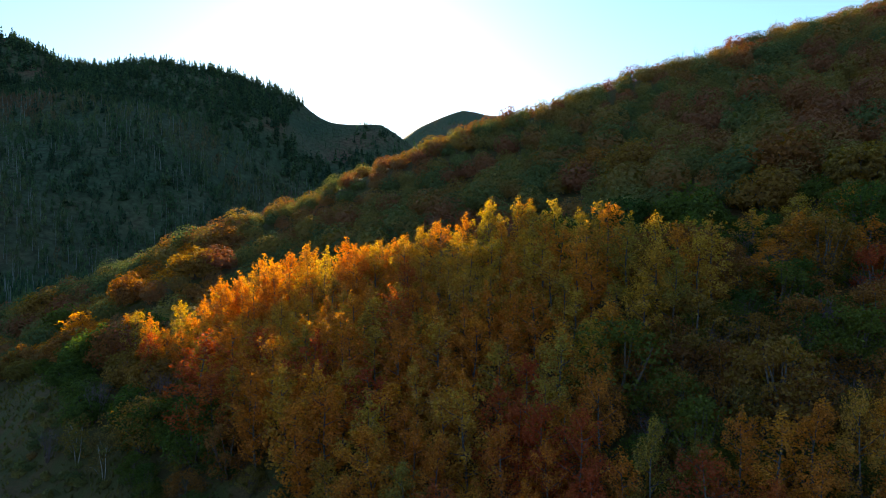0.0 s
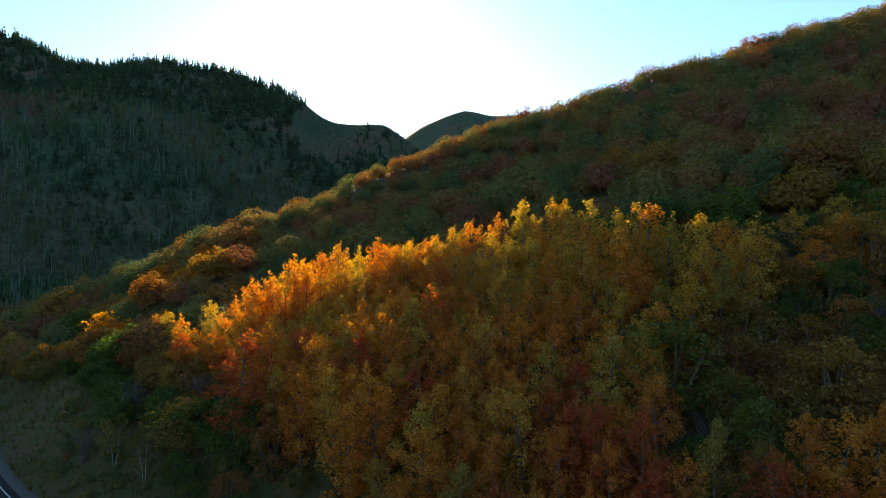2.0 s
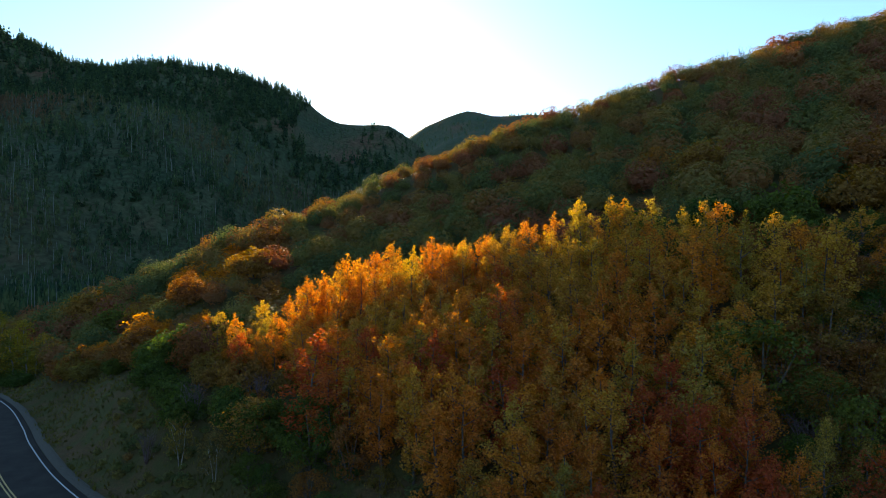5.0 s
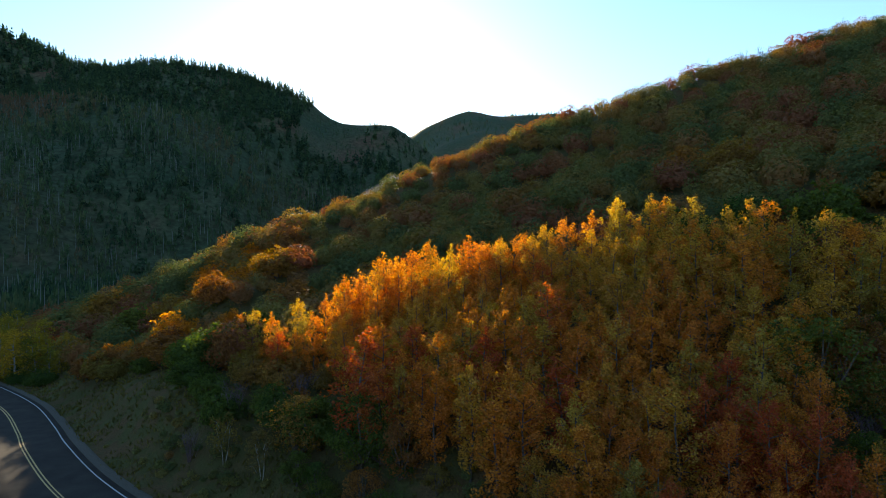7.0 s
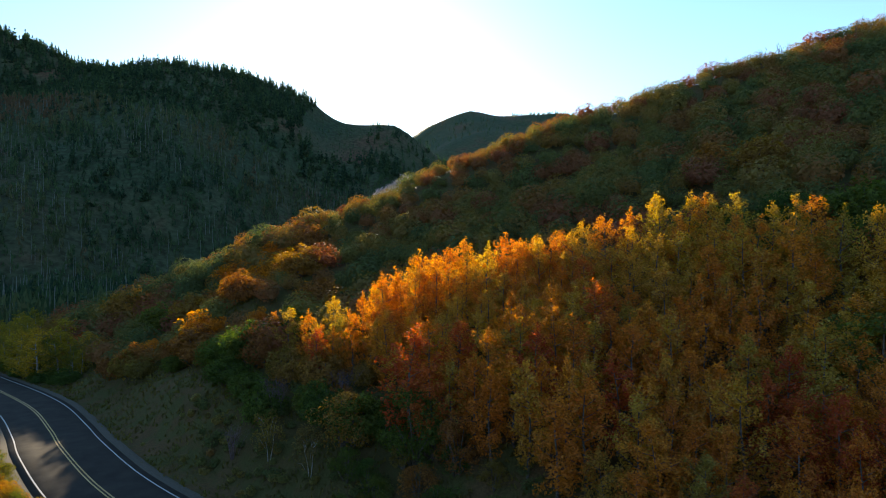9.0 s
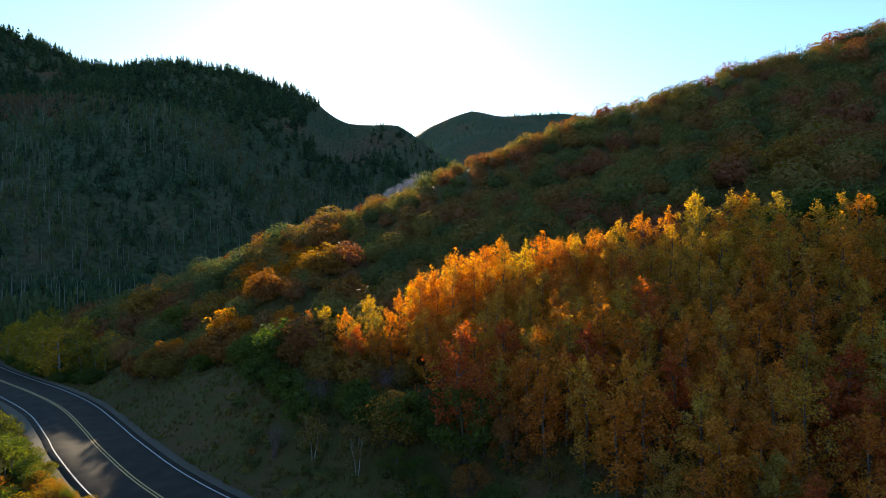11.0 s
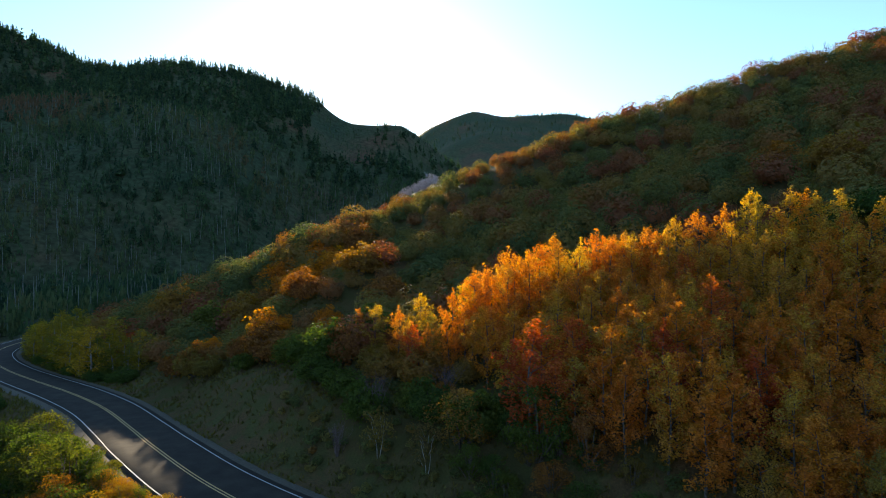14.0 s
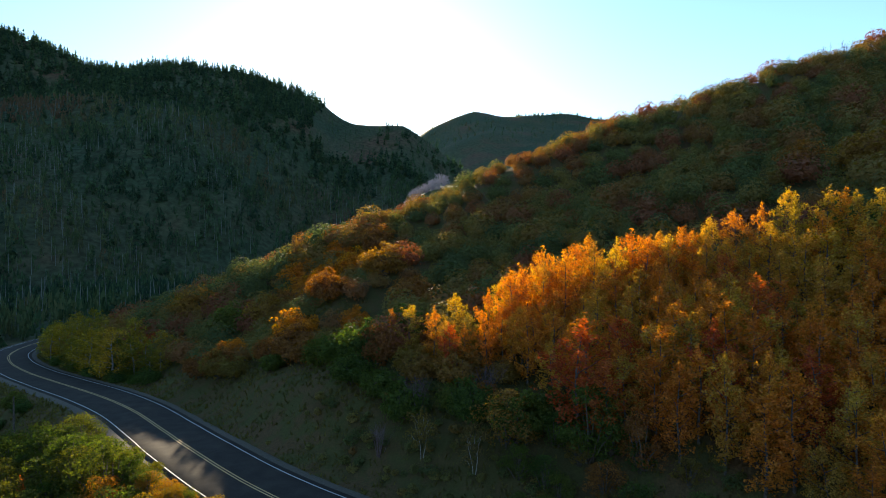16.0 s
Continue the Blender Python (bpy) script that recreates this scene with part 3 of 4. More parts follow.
# a close row along the grove's upper edge
for x, y in scatter(30, -22, -3, 54, 62, 1.3, lambda x, y: 0 < grove_top(x) + 1.2 - y < 3.4 and np.min(np.hypot(grove[:, 0] - x, grove[:, 1] - y)) > 1.1, rng, 300):
    plant("aspen", rng.choice(["gold", "orange"], p=[0.4, 0.6]), x, y, rng.uniform(0.8, 0.98), rng.uniform(0.95, 1.15))

# shaded shrubs under the lower edge of the grove
for x, y in scatter(44, -23.5, 6, 24, 46, 1.8, lambda x, y: y < grove_low(x) + 0.5 and y > 30 - 0.5 * (x + 5) - 3.5, rng, 200):
    plant("bank", rng.choice(["oakgreen", "oakrust", "oakochre"], p=[0.75, 0.17, 0.08]), x, y, rng.uniform(0.35, 0.8), 1.1)

# dark shrubs in the hollow beside the grove
for x, y in scatter(46, 8, 34, 28.5, 42, 1.7, lambda x, y: not in_grove(x, y), rng, 200):
    plant("bank", rng.choice(["oakgreen", "oakochre", "oakrust"], p=[0.27, 0.2, 0.53]), x, y, rng.uniform(0.6, 0.95), 1.2)

# trees with pale trunks at the bend of the road
for x, y in scatter(38, -116, -70, 94, 134, 2.2, lambda x, y: 5.8 < road_distance(x, y) < 13 and x + y > 4 and x < -73, rng, 400):
    plant("aspen", "bend", x, y, rng.uniform(0.65, 1.1), rng.uniform(1.35, 1.8))
CLUMP = np.random.RandomState(78)
for x, y, s in ((-72.6, 92.5, 0.62), (-70.6, 91.6, 0.5), (-74.5, 95, 0.7), (-71.5, 95.5, 0.66), (-77, 98, 0.75)):
    plant("aspen", "bend", x, y, s, 1.7, r=CLUMP)
for x, y in scatter(18, -104, -69, 88, 125, 2.2, lambda x, y: 5.6 < road_distance(x, y) < 9 and x + y > 4, CLUMP, 300):
    plant("shrub", "oakgreen", x, y, CLUMP.uniform(0.45, 0.8), 1.25, r=CLUMP)


# ---- hillside brush ----
def brush_edge(x):
    return np.interp(x, (-110, -85, -70, -54, -45, -36, -28, -20), (124, 106, 93, 79, 76, 66, 53, 40)) - 9 * (x > 9)


def on_hill(x, y):
    clear = min(math.hypot(x + 29.2, y - 45.5), math.hypot(x + 25.4, y - 42.5)) > 3.6
    return not in_grove(x, y) and road_distance(x, y) > 7 and y > brush_edge(x) and clear


big = scatter(330, -125, 98, 29, 127, 4.9, on_hill, rng, 200)
low = scatter(1100, -125, 98, 29, 129, 2.8, lambda x, y: on_hill(x, y) and np.min((big[:, 0] - x) ** 2 + (big[:, 1] - y) ** 2) > 2.8 ** 2, rng, 330)
brush = np.vstack([big, low])
tall = np.arange(len(brush)) < len(big)
order = np.argsort(np.hypot(brush[:, 0] - np.clip(brush[:, 0], -28, 0), brush[:, 1]))
for i in order[:100]:
    x, y = brush[i]
    size = rng.uniform(1.15, 1.5) if tall[i] else rng.uniform(0.6, 0.95)
    plant("bank" if y < 46 else "shrub", rng.choice(["oakgreen", "oakochre", "oakrust", "red"], p=[0.4, 0.31, 0.27, 0.02] if x > -22 else [0.42, 0.25, 0.32, 0.01]), x, y, size if x > -22 else size * 0.8, rng.uniform(0.95, 1.2))
far_brush, tall = brush[order[100:]], tall[order[100:]]

# shrubs that stand out along the lower edge of the brush
for colour, x, y, s, w in (("oakochre", -54, 77, 0.85, 1.1), ("oakrust", -46, 75, 1.35, 1.15), ("oakrust", -44.3, 72.5, 1.1, 1.2), ("oakgreen", -35.5, 62.5, 1.35, 1.15), ("oakgreen", -38.5, 64.5, 1.1, 1.2), ("oakgreen", -32, 64.5, 1.3, 1.1),
                           ("oakrust", -34, 61, 1.3, 0.9), ("red", -75.6, 100, 1.5, 0.8), ("oakochre", -57.5, 80.5, 1.15, 1.1), ("oakrust", -50.5, 78, 0.95, 1.0), ("oakgreen", -41.5, 68.5, 1.0, 1.1), ("oakgreen", -48.5, 73.2, 0.7, 1.1), ("oakgreen", -36.5, 58.5, 0.9, 1.2), ("oakochre", -29.5, 56.5, 0.95, 1.1), ("oakrust", -61.5, 84, 1.2, 1.0), ("oakgreen", -33.5, 55.5, 0.8, 1.2), ("oakgreen", -31, 52, 1.1, 0.9), ("oakgreen", -25.5, 49.5, 1.1, 0.9), ("oakgreen", -22, 46, 1.2, 1.0),
                           ("oakochre", 23, 73, 1.5, 1.2), ("oakrust", 20, 79.7, 1.4, 1.2), ("oakrust", 33, 56.5, 1.5, 1.2)):
    plant("shrub", colour, x, y, s, w)

# brighter shrubs on the shoulder of the spur, where the low sun grazes it
STANDOUT = (("oakorange", -46.8, 78.3, 1.15, 1.25), ("oakorange", -57.9, 87, 0.9, 0.9), ("oakrust", -57.4, 81.6, 1.0, 1.1), ("oakorange", -53.1, 109.8, 1.3, 1.5), ("oakochre", -55.1, 115, 1.2, 1.3), ("oakorange", -51.9, 105.3, 1.1, 1.5), ("oakrust", -54.8, 103, 1.1, 1.3),
            ("oakorange", -43.1, 106, 1.2, 1.4), ("oakorange", -47.2, 105.3, 1.15, 1.3), ("oakrust", -39.6, 109.3, 1.4, 1.3), ("oakochre", -72.5, 109, 1.7, 1.2), ("oakochre", -56.2, 98.3, 1.45, 1.2), ("oakrust", -43.5, 84, 1.2, 1.2), ("oakgreen", -62.3, 100, 1.4, 1.3),
            ("oakrust", -31.8, 78.6, 1.2, 1.2), ("oakorange", -38.9, 76.6, 0.9, 1.0), ("oakochre", -35.7, 87, 1.2, 1.4), ("oakochre", -50.5, 117, 1.2, 1.2), ("oakorange", -47, 112, 1.1, 1.3))
SHOULDER = np.random.RandomState(77)
for colour, x, y, s, w in STANDOUT:
    plant("shrub", colour, x, y, 1.22 * s, 0.88 * w, r=SHOULDER)
for colour, x, y, s in (("gold", -31, 60.5, 0.72), ("orange", -28.5, 58.5, 0.75), ("gold", -26.5, 60.5, 0.8), ("orange", -33, 62.5, 0.6), ("red", -27, 55, 0.7), ("orange", 22.5, 41.5, 0.62), ("orange", 26, 43, 0.66), ("gold", 19.5, 47.5, 0.6), ("orange", 29, 41, 0.6), ("gold", 24, 46.5, 0.6), ("orange", 31, 45, 0.62), ("gold", 28, 47, 0.58)):
    plant("aspen", colour, x, y, s, 1.1 if x < 0 else 1.7)

WHITE_BARK = bark_material("white aspen bark", (0.36, 0.33, 0.28), (0.14, 0.12, 0.1), 7)


def forked_aspen(x, y, seed, scale):
    """A small aspen with two white trunks that lean apart from one foot."""
    r = np.random.RandomState(seed)
    t = np.linspace(0, 1, 6)
    stems = [tube(np.stack([k * (0.12 + 0.75 * t ** 1.3) + 0.06 * np.sin(7 * t + seed), 0.25 * r.normal() * t, 4.0 * t - 0.3], -1), 0.06 - 0.04 * t, 6) for k in (-0.8, 0.7)]
    pts, clumps, way = crown_points(1300, r, 4.8, 1.3, 3.2, 30, 1.0, 0.45)
    stems += [tube(np.stack([(c[0] * 0.4, c[1] * 0.3, c[2] - 0.8), c * (0.7, 0.7, 0.95), c]), (0.03, 0.02, 0.008), 4) for c in clumps[::4]]
    ob = thing("aspen_tree", (joined(stems), leaf_faces(pts, 0.13, r, way + (0, 0, 0.3), 0.5)), WHITE_BARK, LEAF["dull"], ASPEN_WORDS["dull"], "tree", "trees of the grove")
    ob.location = (x, y, float(land(np.array([x]), np.array([y]))[0]))
    ob.scale = (scale, scale, scale)


for k, (x, y, scale) in enumerate(((-29.3, 48.0, 0.82), (-25.4, 44.8, 0.76))):
    forked_aspen(x, y, 300 + k, scale)

# low brown brush at the foot of the slope
for x, y in scatter(18, -34, -21, 36, 41.5, 1.7, lambda x, y: road_distance(x, y) > 6.3, rng, 300):
    plant("shrub", rng.choice(["oakrust", "oakgreen"], p=[0.2, 0.8]), x, y, rng.uniform(0.3, 0.5), 1.4)

# sunlit oaks on the bank below the road
for x, y in scatter(108, -80, -34, 34, 61, 1.5, lambda x, y: road_distance(x, y) > 5.5 and x < -y + 4, rng, 500):
    close = road_distance(x, y) < 9.5 and y < 48
    plant("bank", rng.choice(["bankgreen", "bankgold", "oakrust"], p=[0.2, 0.74, 0.06] if y < 46.5 and x > -55 else [1, 0, 0]), x, y, (rng.uniform(0.55, 0.72) if road_distance(x, y) < 7 else rng.uniform(0.8, 1.0)) if close or road_distance(x, y) < 7 else rng.uniform(0.95, 1.2), rng.uniform(1.05, 1.3))


# low oaks close along the road's outer edge
for k in range(len(PATH)):
    x, y = PATH[k, :2]
    if 33 < y < 57 and rng.uniform() < 0.6:
        d = PATH[k + 1, :2] - PATH[k - 1, :2]
        off = rng.uniform(5.1, 5.8) + 0.5 * (y > 46)
        x, y = x - d[1] / np.hypot(*d) * off, y + d[0] / np.hypot(*d) * off
        if x < -y + 5:
            plant("bank", rng.choice(["bankgreen", "bankgold"], p=[0.3, 0.7] if y < 47 else [1, 0]), x, y, rng.uniform(0.42, 0.6), rng.uniform(1.0, 1.2))


def far_shrub(seed, leaves=880, leaf=0.165):
    """A rounded shrub seen from far, as loose triangles."""
    (v, q), _, _ = dome(seed, leaves, leaf, 3.7, 2.9, 11, 0.38, 1.9, 0)
    return v[q].reshape(-1, 3)


FAR_SHRUBS = [far_shrub(120 + i) for i in range(6)]


def stuff(name, places, shapes, mat, label, category, low, high, hue, r, corners=3):
    """Many plants in one mesh: a turned and scaled copy of a shape at each place."""
    z = land(places[:, 0], places[:, 1])
    verts, hues = [], []
    for (x, y), h, c in zip(places, z, hue):
        a, s, w = r.uniform(0, 6.283), low + (high - low) * r.uniform() ** 1.4, r.uniform(0.85, 1.2)
        if 104 < y < 140 and category == "brush":
            s += 0.28 if x < -42 else -0.3 if low > 1 else -0.12
        v = shapes[r.randint(len(shapes))]
        verts.append(np.stack([(v[:, 0] * math.cos(a) - v[:, 1] * math.sin(a)) * s * w + x, (v[:, 0] * math.sin(a) + v[:, 1] * math.cos(a)) * s * w + y, v[:, 2] * s + h], -1))
        hues.append(np.full(len(v), c))
    v = np.concatenate(verts)
    return tagged(new(name, mesh_of(name, v, np.arange(len(v)).reshape(-1, corners), mat, np.concatenate(hues))), label, category, kind="stuff")


hue = np.clip(0.54 + 0.2 * waves(far_brush[:, 0], far_brush[:, 1], 34, 31) + rng.normal(0, 0.33, len(far_brush)), 0, 1)
hue = np.clip(np.where(tall, 0.6 + 1.3 * (hue - 0.58), 0.49 + 1.05 * (hue - 0.58)), 0, 1)
low_side = (far_brush[:, 0] < -28) & (far_brush[:, 1] < 97)
hue = np.clip(np.where(low_side, 0.45 + 1.2 * (hue - 0.45), hue), 0, 1)
open_ground = np.min(np.hypot(far_brush[:, None, 0] - [q[1] for q in STANDOUT], far_brush[:, None, 1] - [q[2] for q in STANDOUT]), 1) > 2.4
FINE_SHRUBS = [far_shrub(140 + i, 1200, 0.155) for i in range(6)]
pick = tall & ~low_side & open_ground
stuff("tall_brush", far_brush[pick], [far_shrub(150 + i, 850, 0.18) for i in range(6)], LEAF["brush"], "rounded crowns of taller scrub oak in rust, ochre and green", "brush", 1.15, 1.6, hue[pick], rng)
pick = ~tall & ~low_side & open_ground
stuff("hillside_brush", far_brush[pick], FAR_SHRUBS, LEAF["brush"], "dense scrub oak and maple in green, ochre and rust", "brush", 0.88, 1.25, hue[pick], rng)
pick = tall & low_side & open_ground
stuff("roadside_oaks", far_brush[pick], FINE_SHRUBS, LEAF["brush"], "rounded scrub oaks in rust and ochre above the road", "brush", 1.05, 1.45, hue[pick], rng)
pick = ~tall & low_side & open_ground
stuff("roadside_brush", far_brush[pick], FINE_SHRUBS, LEAF["brush"], "low scrub oak in brown and green above the road", "brush", 0.78, 1.12, hue[pick], rng)

# low weeds and seedlings over the grass slope, thicker towards the grove
p = np.stack([rng.uniform(-60, -4, 2600), rng.uniform(28, 76, 2600)], -1)
gap = np.min(np.hypot(p[:, None, 0] - PATH[None, ::2, 0], p[:, None, 1] - PATH[None, ::2, 1]), 1)
thick = smooth_step(-54, -24, p[:, 0]) * (0.5 + 0.5 * np.clip(waves(p[:, 0], p[:, 1], 9, 71) + 0.4, 0, 1))
p = p[(gap > 5.6) & (p[:, 1] < brush_edge(p[:, 0]) + 2) & (p[:, 1] < grove_low(p[:, 0]) + 2) & (rng.uniform(0, 1, len(p)) < thick)]
stuff("slope_weeds", p, [far_shrub(170 + i, 220, 0.34) for i in range(4)], LEAF["brush"], "low dull green and brown weeds on the grass slope", "weeds", 0.14, 0.34, np.clip(rng.normal(0.24, 0.2, len(p)), 0, 0.8), rng)

# ---- woods across the valley ----
def conifer_cards(seed, n=44, size=2.6):
    """A spire of drooping boughs, wide and long below, short at the pointed top."""
    r = np.random.RandomState(seed)
    t = r.uniform(0, 1, n) ** 1.35
    t[:2] = 0.97, 0.9
    a = r.uniform(0, 6.283, n)
    rad = (1 - t) * r.uniform(2.6, 3.8) * r.uniform(0.3, 1, n)
    way = np.stack([np.cos(a), np.sin(a), 0 * a + 0.5], -1)
    return leaf_faces(np.stack([np.cos(a) * rad, np.sin(a) * rad, t * 13 - 0.5], -1), size * (1.05 - 0.62 * t)[:, None], r, way, 0.8)[0]


def bare_aspen_cards(seed):
    """A half-bare aspen from far: slim upright sprays of twigs and leaves."""
    r = np.random.RandomState(seed)
    n = 20
    c, _, _ = crown_points(n, r, 9.5, 1.5, 4.2, 10, 1.4)
    a = r.uniform(0, 6.283, n)
    side = np.stack([np.cos(a), np.sin(a), 0.15 * r.normal(size=n)], -1) * r.uniform(0.35, 0.8, (n, 1))
    up = np.stack([0.12 * r.normal(size=n), 0.12 * r.normal(size=n), np.ones(n)], -1) * r.uniform(1.1, 2.2, (n, 1))
    return np.stack([c - 0.8 * up - side, c + side - 0.6 * up, c + up], 1).reshape(-1, 3)


def stem_cards(seed):
    r = np.random.RandomState(seed)
    v, q = tube(np.array([(0, 0, -1), (0.1 * r.normal(), 0, 5), (0.3 * r.normal(), 0.3 * r.normal(), 11)]), (0.17, 0.13, 0.05), 4)
    return v[q].reshape(-1, 3)


def in_valley(n, x0, x1, y0, y1, r):
    """Places across the valley, off the spur and the road."""
    p = np.stack([r.uniform(x0, x1, n), r.uniform(y0, y1, n)], -1)
    gap = np.min(np.hypot(p[:, None, 0] - PATH[None, ::4, 0], p[:, None, 1] - PATH[None, ::4, 1]), 1)
    return p[(np.maximum(mountain(p[:, 0], p[:, 1]), -7) > np.maximum(spur(p[:, 0], p[:, 1]), back_spur(p[:, 0], p[:, 1]))) & (gap > 14)]


p = in_valley(15000, -760, 60, 150, 745, rng)
upper = 740 - p[:, 1] < 130 + 60 * waves(p[:, 0], p[:, 1], 160, 41)
upper |= rng.uniform(0, 1, len(p)) < 0.08
notch = (p[:, 0] > -174) & (p[:, 1] > 640) & ((p[:, 0] < -110) | (rng.uniform(0, 1, len(p)) < 0.7))
low_wood, p, upper = p[notch], p[~notch], upper[~notch]
stuff("conifer_wood", p[upper], [conifer_cards(i) for i in range(4)], LEAF["forest"], "dark conifer wood on the upper mountainside", "wood", 0.5, 1.15, np.clip(rng.normal(0.15, 0.12, upper.sum()), 0, 0.5), rng)
rest = p[~upper]
stuff("aspen_wood", rest, [bare_aspen_cards(10 + i) for i in range(4)], LEAF["forest"], "half-bare aspen wood in dull green and brown", "wood", 0.6, 1.1, np.clip(0.34 + 0.28 * waves(rest[:, 0], rest[:, 1], 120, 43) + rng.normal(0, 0.12, len(rest)) + 0.6 * np.exp(-((rest[:, 0] + 430) / 80) ** 2 - ((rest[:, 1] - 560) / 35) ** 2), 0, 1), rng)
pale = rest[(waves(rest[:, 0], rest[:, 1], 90, 47) > -0.15) & (rng.uniform(0, 1, len(rest)) < 0.5)]
stuff("aspen_stems", pale + (0, -2.5), [stem_cards(20 + i) for i in range(3)], STEM_BARK, "pale bare aspen stems on the mountainside", "trunks", 0.7, 1.3, np.zeros(len(pale)), rng, 4)
x = np.arange(-740, 40, 1.9)
x = x + rng.uniform(-1.5, 1.5, len(x))
ridge = np.stack([x, 738 + 25 * waves(x, 0 * x, 300, 11) + rng.uniform(-9, 4, len(x))], -1)
shapes = [conifer_cards(i, 150, 1.7) for i in range(7)]
stuff("ridge_conifers", ridge[x < -174], shapes, LEAF["forest"], "dark pointed conifers along the mountain's skyline", "conifers", 0.45, 0.98, np.full((x < -174).sum(), 0.1), rng)
stuff("ridge_scrub", ridge[x >= -112], shapes, LEAF["forest"], "low dark trees along the mountain's lower skyline", "conifers", 0.15, 0.32, np.full((x >= -112).sum(), 0.1), rng)
stuff("saddle_wood", low_wood, [bare_aspen_cards(10 + i) for i in range(4)], LEAF["forest"], "low dull scrub in the saddle of the ridge", "scrub", 0.2, 0.4, np.clip(rng.normal(0.35, 0.15, len(low_wood)), 0, 1), rng)
x = rng.uniform(150, 750, 260)
crest = np.stack([x, 1476 + rng.uniform(-25, 5, 260)], -1)
stuff("far_conifers", crest, [conifer_cards(i) for i in range(4)], LEAF["forest"], "tiny conifers on the far hill's crest", "conifers", 0.35, 0.75, np.full(260, 0.2), rng)
p = np.stack([rng.uniform(-250, 900, 1000), rng.uniform(1150, 1480, 1000)], -1)
stuff("far_brush", p, [bare_aspen_cards(10 + i) for i in range(3)], LEAF["forest"], "low brush over the far hill", "brush", 0.5, 0.9, np.clip(rng.normal(0.5, 0.2, 1000), 0, 1), rng)

# ---- leafless shrubs, snags and logs ----
PALE_TWIGS = bark_material("pale bleached twigs", (0.5, 0.46, 0.48), (0.32, 0.29, 0.31), 8)
TWIGS = bark_material("purple-brown twigs", (0.2, 0.14, 0.14), (0.1, 0.07, 0.07), 9)
BARE = [bare_shape(200 + i, 2.7, 0.75, 18, 0.018, 7) for i in range(3)]
SNAG = [bare_shape(210 + i, 5.0, 0.9, 4, 0.06) for i in range(3)]
PALE_SHAPES = [twig_dome(230 + i) for i in range(3)]
bare_first = {}


def plant_bare(kind, shapes, mat, label, x, y, scale):
    k = (kind, rng.randint(len(shapes)))
    m = pose(x, y, float(land(np.array([x]), np.array([y]))[0]), 0, 0, rng.uniform(0, 360))
    if k in bare_first:
        ob = copy_thing(bare_first[k], m)
    else:
        ob = bare_first[k] = tagged(new(kind, mesh_of(kind, *shapes[k[1]], mat, smooth=True)), label, "shrub" if kind == "bare_shrub" else "dead tree", kind.replace("_", " ") + "s on the slope")
        ob.matrix_basis = m
    ob.scale = (scale, scale, scale)


for x, y in scatter(16, 9, 32, 30, 47, 2.2, lambda x, y: not in_grove(x, y), rng, 100):
    plant_bare("bare_shrub", BARE, TWIGS, "leafless purple-brown shrub with many thin twigs", x, y, rng.uniform(0.8, 1.15))
for x, y in ((-6, 64), (-4, 65), (-8, 63.5), (1, 62), (-12, 64), (-14, 63), (-24, 51), (-30, 52), (-33, 50)):
    plant_bare("bare_shrub", BARE, TWIGS, "leafless purple-brown shrub with many thin twigs", x, y, rng.uniform(1.0, 1.4))
for x, y in scatter(24, -46, -27, 199, 206, 1.9, lambda x, y: True, rng, 100):
    s = rng.uniform(0.75, 1.15)
    plant_bare("pale_shrub", PALE_SHAPES, PALE_TWIGS, "pale grey leafless shrub on the spur behind the crest", x, y, s)
for x, y, s in ((45, 114, 0.8), (48, 113, 0.9), (40, 117, 0.7), (52, 112, 0.7), (25, 120, 0.7), (60, 110, 0.8), (66, 110, 0.7), (16, 33, 0.7), (13.5, 34, 0.6)):
    plant_bare("snag", SNAG, SHADE_TONED_BARK, "grey dead snag with bare forked branches", x, y, s)
for k, (x, y, a, n) in enumerate(((-9, 33, 25, 4.0), (-7.5, 34.2, 10, 3.2), (-10.5, 35, -20, 2.6))):
    d = np.array((math.cos(radians(a)), math.sin(radians(a))))
    q = np.array((x, y)) + d * np.linspace(-n / 2, n / 2, 6)[:, None]
    line = np.column_stack([q, land(q[:, 0], q[:, 1]) + 0.14])
    tagged(new("fallen_log", mesh_of("fallen_log", *tube(line, np.linspace(0.12, 0.06, 6), 7), DEAD_WOOD, smooth=True)), "grey fallen log lying on the slope", "log", "fallen logs")

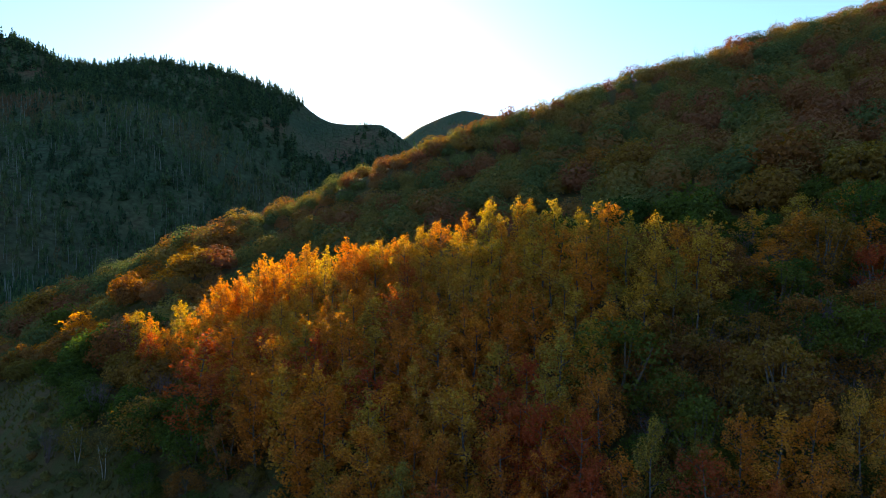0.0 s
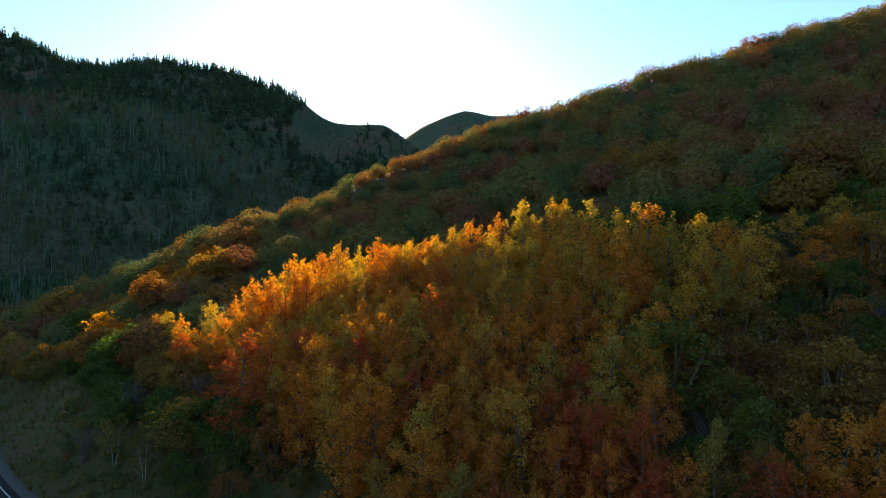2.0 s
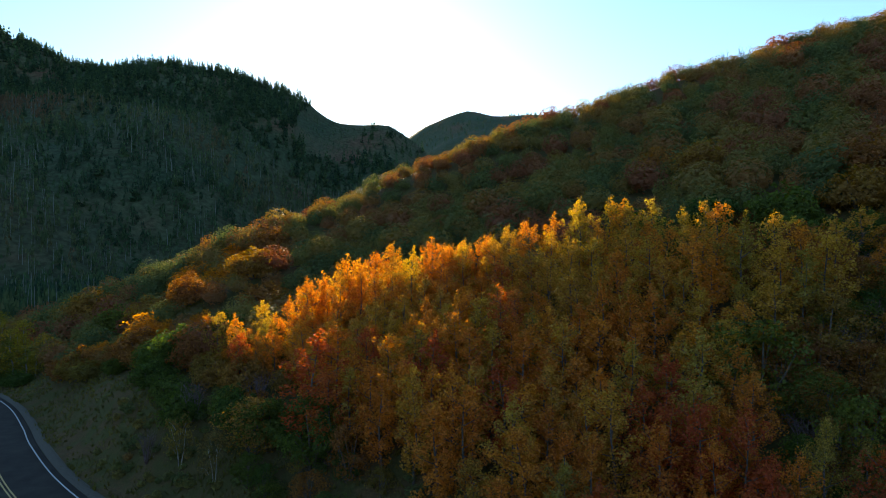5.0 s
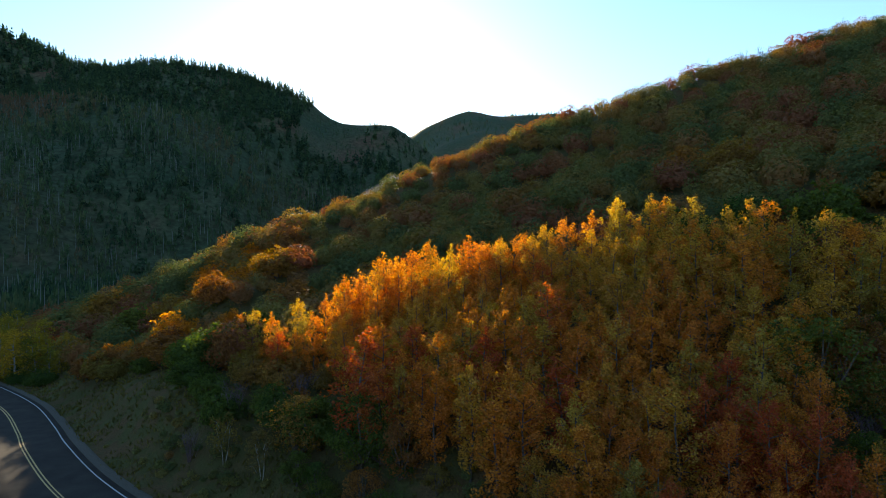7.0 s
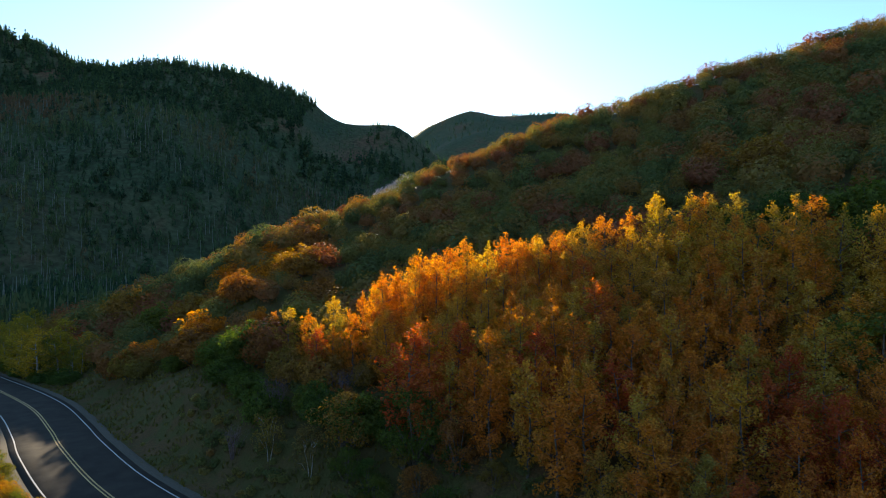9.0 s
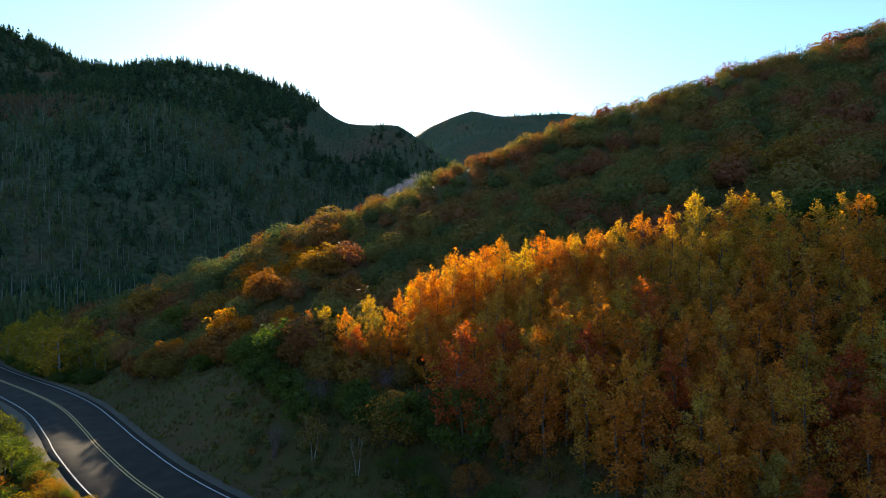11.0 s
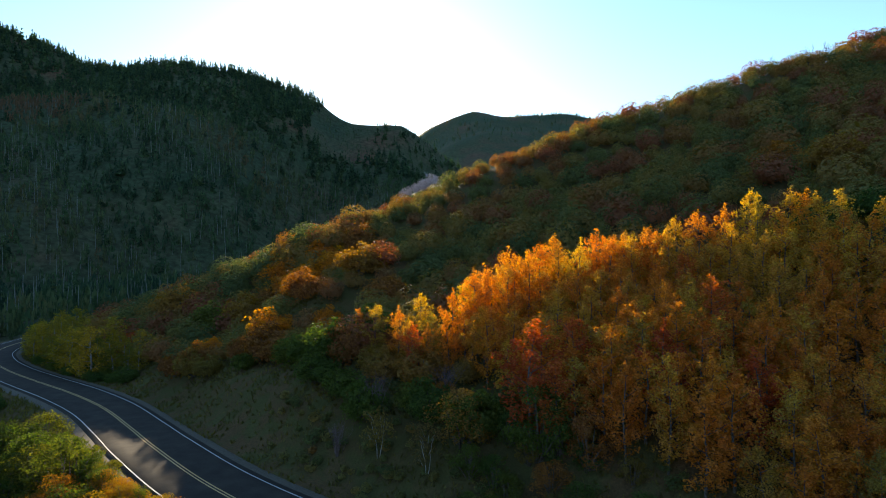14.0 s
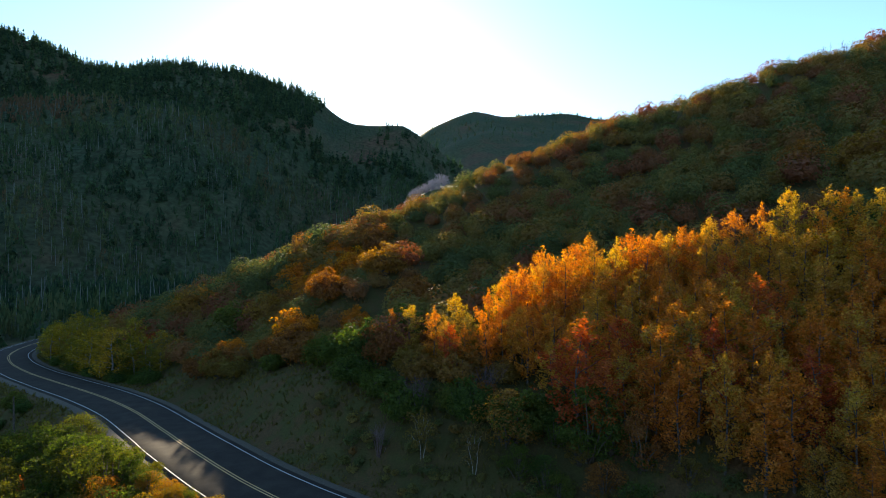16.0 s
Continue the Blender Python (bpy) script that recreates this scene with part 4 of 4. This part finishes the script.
for x, y in scatter(14, -98, -68, 58, 82, 2.6, lambda x, y: 6.5 < road_distance(x, y) and x < -y - 4 and x > -y - 18, rng, 200):
    plant("shrub", "oakgreen", x, y, rng.uniform(0.4, 0.75), 1.1)

plant("shrub", "red", -61, 48, 1.3, 0.16)


# wooden pole below the road
def wooden_pole(x, y, h):
    z = float(land(np.array([x]), np.array([y]))[0])
    v, q = tube(np.array([(x, y, z - 0.4), (x, y, z + h * 0.5), (x, y, z + h)]), (0.11, 0.1, 0.08), 8)
    return tagged(new("wooden_pole", mesh_of("wooden_pole", v, q, OAK_BARK, smooth=True)), "thin dark weathered wooden pole beside the road", "pole")


wooden_pole(-77.4, 70, 5.5)

# ---- grass ----
g = np.stack([rng.uniform(-130, 0, 60000), rng.uniform(34, 135, 60000)], -1)
gap = np.min(np.hypot(g[:, None, 0] - PATH[None, ::3, 0], g[:, None, 1] - PATH[None, ::3, 1]), 1)
g = g[(gap > 4.7) & (gap < 26) & (waves(g[:, 0], g[:, 1], 9, 61) + rng.normal(0, 0.4, len(g)) > -0.35)][:27000]
z = land(g[:, 0], g[:, 1])
n = len(g)
blades, hues = [], []
for _ in range(3):
    a, h, w = rng.uniform(0, 6.283, n), rng.uniform(0.12, 0.38, n), rng.uniform(0.05, 0.12, n)
    foot = np.column_stack([g + rng.normal(0, 0.14, (n, 2)), z - 0.04])
    side = np.column_stack([np.cos(a), np.sin(a), 0 * a]) * w[:, None]
    tip = foot + np.column_stack([rng.normal(0, 0.12, n), rng.normal(0, 0.12, n), h])
    blades.append(np.stack([foot - side, foot + side, tip + side * 0.3, tip - side * 0.3], 1).reshape(-1, 3))
    hues.append(np.repeat(np.clip(0.4 + 0.4 * waves(g[:, 0], g[:, 1], 12, 63) + rng.normal(0, 0.2, n), 0, 1), 4))
v = np.concatenate(blades)
tagged(new("dry_grass", mesh_of("dry_grass", v, np.arange(len(v)).reshape(-1, 4), GRASS, np.concatenate(hues))), "tufts of dry brown grass on the road banks", "grass", kind="stuff")
